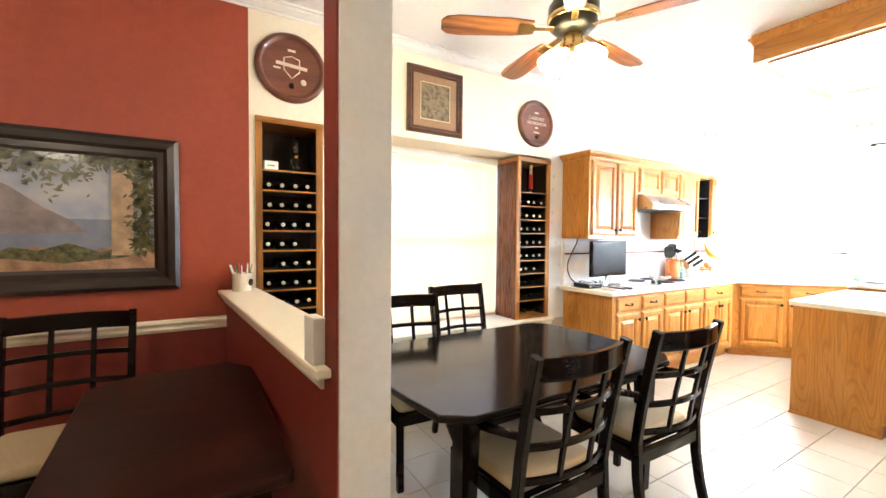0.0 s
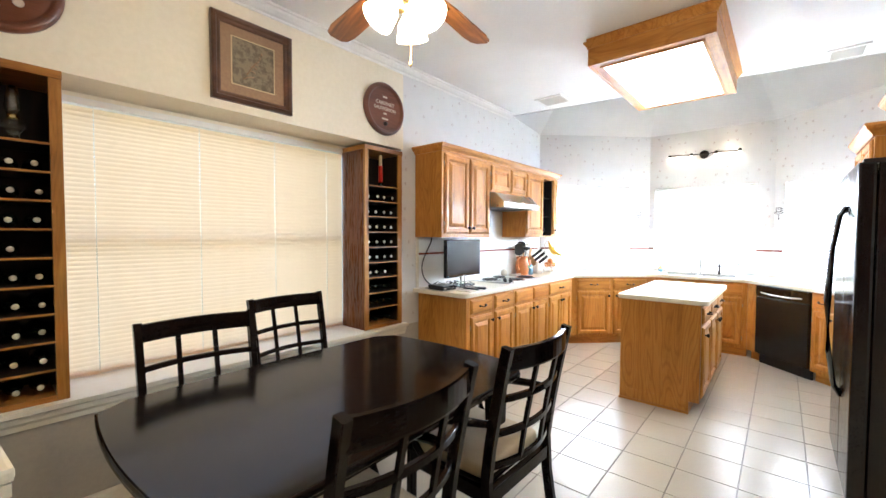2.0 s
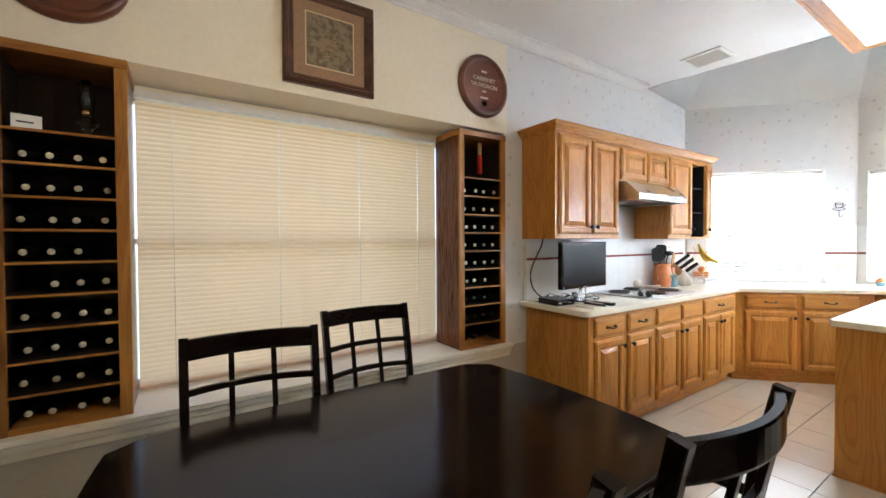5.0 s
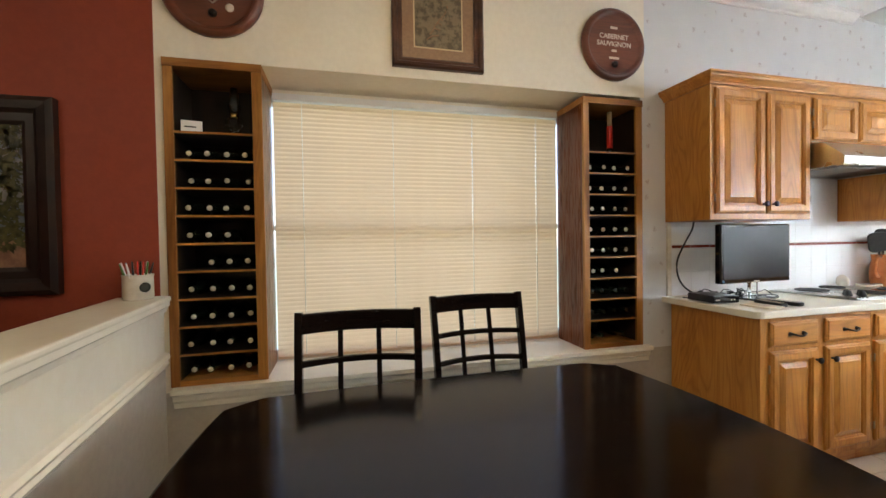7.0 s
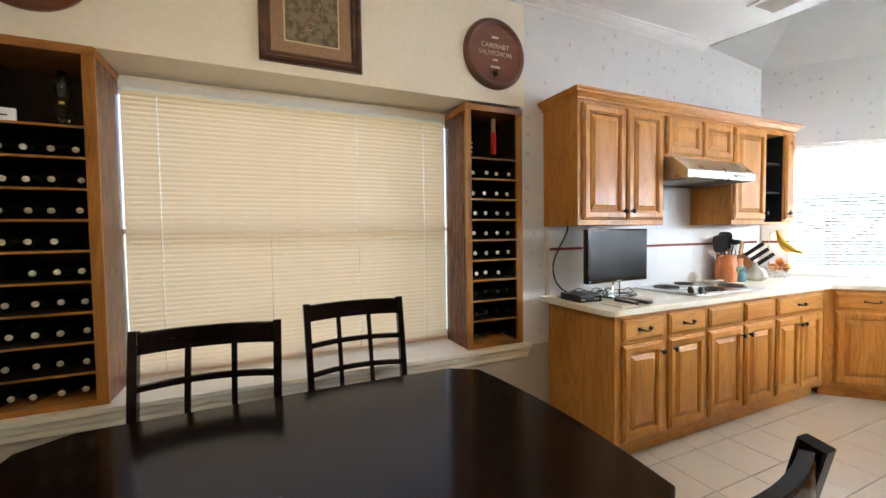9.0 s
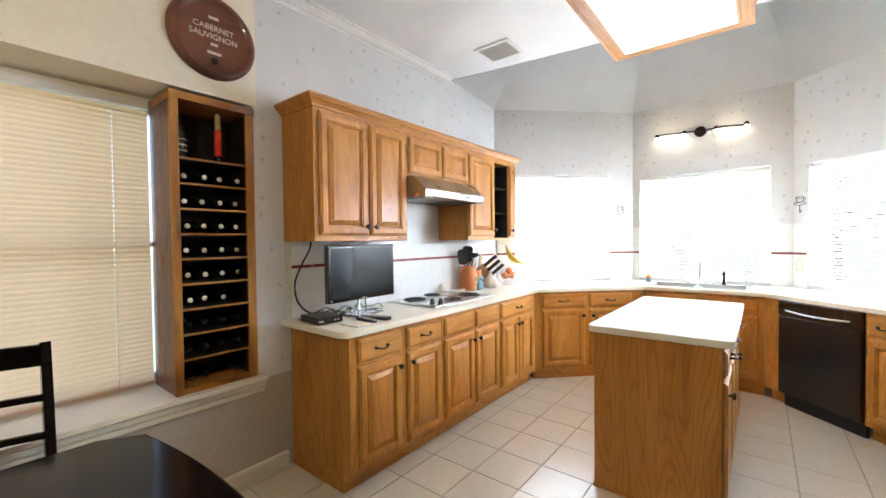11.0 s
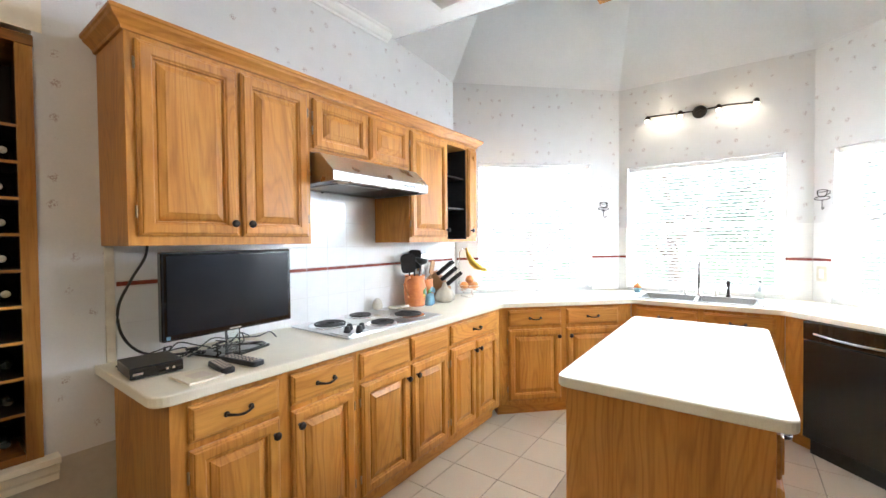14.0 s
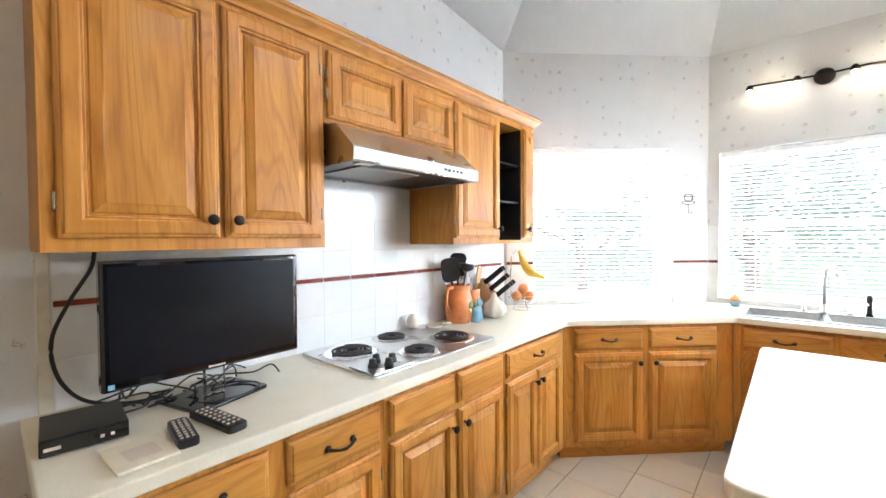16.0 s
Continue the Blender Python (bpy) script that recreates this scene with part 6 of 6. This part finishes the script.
# wire cup ornaments on the bay walls
for key, s in (("a", 1.475), ("c", 0.06)):
    cp = thing("cup_hook", "dark wire coffee-cup wall hook", "wall hook", BAY[key] @ pose(s, -0.004, 1.70), "wire cup hooks")
    def ell(rx, rz, z, a0=0, a1=360):
        return [(rx * math.cos(radians(a)), 0, z + rz * math.sin(radians(a))) for a in np.linspace(a0, a1, 20)]
    part("saucer", tube(ell(0.055, 0.014, 0.0), 0.003, 6), "bronze", cp)
    part("cup_rim", tube(ell(0.036, 0.009, 0.055), 0.003, 6), "bronze", cp)
    part("cup_side", tube([(-0.036, 0, 0.055), (-0.032, 0, 0.03), (-0.018, 0, 0.01), (0.018, 0, 0.01), (0.032, 0, 0.03), (0.036, 0, 0.055)], 0.003, 6), "bronze", cp)
    part("cup_handle", tube([(0.035, 0, 0.05), (0.055, 0, 0.048), (0.055, 0, 0.03), (0.03, 0, 0.025)], 0.003, 6), "bronze", cp)
    part("hook", tube([(0, 0, -0.012), (0, 0, -0.07), (0.006, -0.006, -0.085), (0.02, -0.012, -0.08), (0.024, -0.012, -0.065)], 0.003, 6), "bronze", cp)

# ---- outside ----
ground = structure("ground", slab([(-60, -60), (70, -60), (70, 70), (-60, 70)], -0.35, -0.3), "grass", "lawn round the house")


def tree(x, y, h, r, seed):
    rt = random.Random(seed)
    t = thing("tree", "leafy green garden tree behind the bay window", "tree", pose(x, y, -0.3), "garden trees")
    part("trunk", tube([(0, 0, 0), (0.05, 0.03, h * 0.25), (0.0, 0.1, h * 0.5), (0.1, 0.05, h * 0.85)], 0.11, 8, taper=[1.2, 0.9, 0.6, 0.2]), "bark", t)
    for k in range(6):
        a, z = rt.uniform(0, 6.28), h * rt.uniform(0.3, 0.7)
        part("limb", tube([(0, 0.05, z), (0.5 * r * math.cos(a), 0.5 * r * math.sin(a), z + 0.3), (0.9 * r * math.cos(a), 0.9 * r * math.sin(a), z + 0.7)], 0.04, 6, taper=[1, 0.7, 0.3]), "bark", t)
    bm = bmesh.new()
    cl = [(Vector((rt.gauss(0, 0.45) * r, rt.gauss(0, 0.45) * r, h * rt.uniform(0.22, 1.0))), rt.uniform(0.25, 0.5)) for _ in range(46)]
    for c, cr in cl:
        for _ in range(80):
            p = c + Vector((rt.gauss(0, 1), rt.gauss(0, 1), rt.gauss(0, 0.8))) * cr * 0.55
            u = Vector((rt.gauss(0, 1), rt.gauss(0, 1), rt.gauss(0, 1))).normalized()
            w_ = u.orthogonal().normalized()
            s = rt.uniform(0.05, 0.10)
            bm.faces.new([bm.verts.new(p + q) for q in (u * s, w_ * s * 0.5, -u * s, -w_ * s * 0.5)])
    o = part("crown", bm, "leaf", t)


tree(11.6, 2.3, 4.2, 1.5, 1)
tree(12.4, 0.2, 4.8, 1.7, 2)
tree(11.0, 4.6, 4.0, 1.5, 3)
structure("patio", slab([(8.6, -4), (20, -4), (20, 8), (8.6, 8)], -0.3, -0.28), "concrete", "pale concrete patio outside the bay")

# ---- tiles, last ----
# backsplash
sp_ = thing("backsplash", "white glazed tile backsplash with brick-red liner", "backsplash", kind="structure")
part("backing", block((4.385, WALL_Y - 0.0092, 0.914), (6.865, WALL_Y - 0.0005, 1.395)), "wgrout", sp_)
part("edge_trim", block((4.352, WALL_Y - 0.011, 0.914), (4.3845, WALL_Y - 0.0005, 1.394), 0.003), "garlic", sp_, "cream bullnose edge tiles")
part("hood_backing", block((5.126, WALL_Y - 0.0092, 1.395), (5.869, WALL_Y - 0.0005, 1.705)), "wgrout", sp_)
TP = 0.1525
tile_me = ob_mesh("tile", block((0.0015, 0, 0.0015), (TP - 0.0015, 0.006, TP - 0.0015), 0.0012), "white_tile")
short_me = ob_mesh("tile_short", block((0.0015, 0, 0.0015), (TP - 0.0015, 0.006, 0.118), 0.0012), "white_tile")
liner_me = ob_mesh("liner_tile", block((0.001, 0, 0.001), (TP - 0.001, 0.010, 0.021), 0.0055), "liner")
for i in range(16):
    x = 4.387 + i * TP
    for z, me in ((0.916, tile_me), (0.916 + TP, tile_me), (1.248, short_me)):
        share("tile", me, sp_, pose(x, WALL_Y - 0.010, z))
    share("liner_tile", liner_me, sp_, pose(x, WALL_Y - 0.012, 1.2245))
    if 5.126 < x and x + TP < 5.88:
        for z in (1.37, 1.37 + TP):
            share("tile", tile_me, sp_, pose(x, WALL_Y - 0.010, z))
for key, spans in (("a", ((0.02, 0.23), (1.35, 1.635))), ("b", ((0.005, 0.07), (1.24, 1.40))), ("c", ((0.005, 0.135), (1.345, 1.55)))):
    for s0, s1 in spans:
        b = thing("backsplash", "white glazed tiles beside the bay window", "backsplash", BAY[key], kind="structure")
        part("backing", block((s0, -0.0092, 0.915), (s1, -0.0005, 1.50)), "wgrout", b)
        n = max(1, round((s1 - s0) / TP))
        wd = (s1 - s0) / n
        tm = ob_mesh("tile", block((0.0015, 0, 0.0015), (wd - 0.0015, 0.006, TP - 0.0015), 0.0012), "white_tile")
        lm = ob_mesh("liner_tile", block((0.001, 0, 0.001), (wd - 0.001, 0.009, 0.021), 0.003), "liner")
        for i in range(n):
            for z in (0.916, 0.916 + TP, 1.248, 1.248 + TP - 0.035):
                share("tile", tm, b, pose(s0 + i * wd, -0.010, z))
            share("liner_tile", lm, b, pose(s0 + i * wd, -0.012, 1.2245))
for key, s in (("a", 1.49), ("c", 0.07)):
    o = thing("wall_socket", "cream wall socket plate", "socket", BAY[key] @ pose(s, -0.0105, 1.13))
    part("plate", block((-0.035, -0.006, -0.057), (0.035, 0, 0.057), 0.002), "garlic", o)
    part("insert", block((-0.017, -0.008, -0.035), (0.017, -0.006, 0.035), 0.001), "white", o)

# floor
structure("floor_bed", block((-2.5, -2.5, -0.06), (8.4, 3.985, -0.006)), "grout", "grey grout bed of the tiled floor")
fl = thing("floor", "beige ceramic tile floor with grey joints", "floor", kind="structure")
P = 0.305
ftile = ob_mesh("floor_tile", block((0.003, 0.003, -0.01), (P - 0.003, P - 0.003, 0), 0.0018), "floor_tile")
near, far = [], []
for i in range(-26, 10):
    for j in range(-20, 3):
        x, y = 5.60 + i * P, 2.905 + j * P
        if -2.5 < x < 8.1 and -2.5 < y < 3.55:
            (near if 2.4 < x < 7.6 and 0.0 < y < 3.2 and len(near) < 298 else far).append((x, y))
for x, y in near:
    share("floor_tile", ftile, fl, pose(x, y, random.uniform(-0.0006, 0.0)))
bm = bmesh.new()
for x, y in far:
    vs = [bm.verts.new((x + a, y + b, -0.0005)) for a, b in ((0.003, 0.003), (P - 0.003, 0.003), (P - 0.003, P - 0.003), (0.003, P - 0.003))]
    bm.faces.new(vs)
    ws = [bm.verts.new((v.co.x, v.co.y, -0.006)) for v in vs]
    for k in range(4):
        bm.faces.new((vs[(k + 1) % 4], vs[k], ws[k], ws[(k + 1) % 4]))
tagged(part("far_floor_tiles", bm, "floor_tile", fl), kind="stuff")
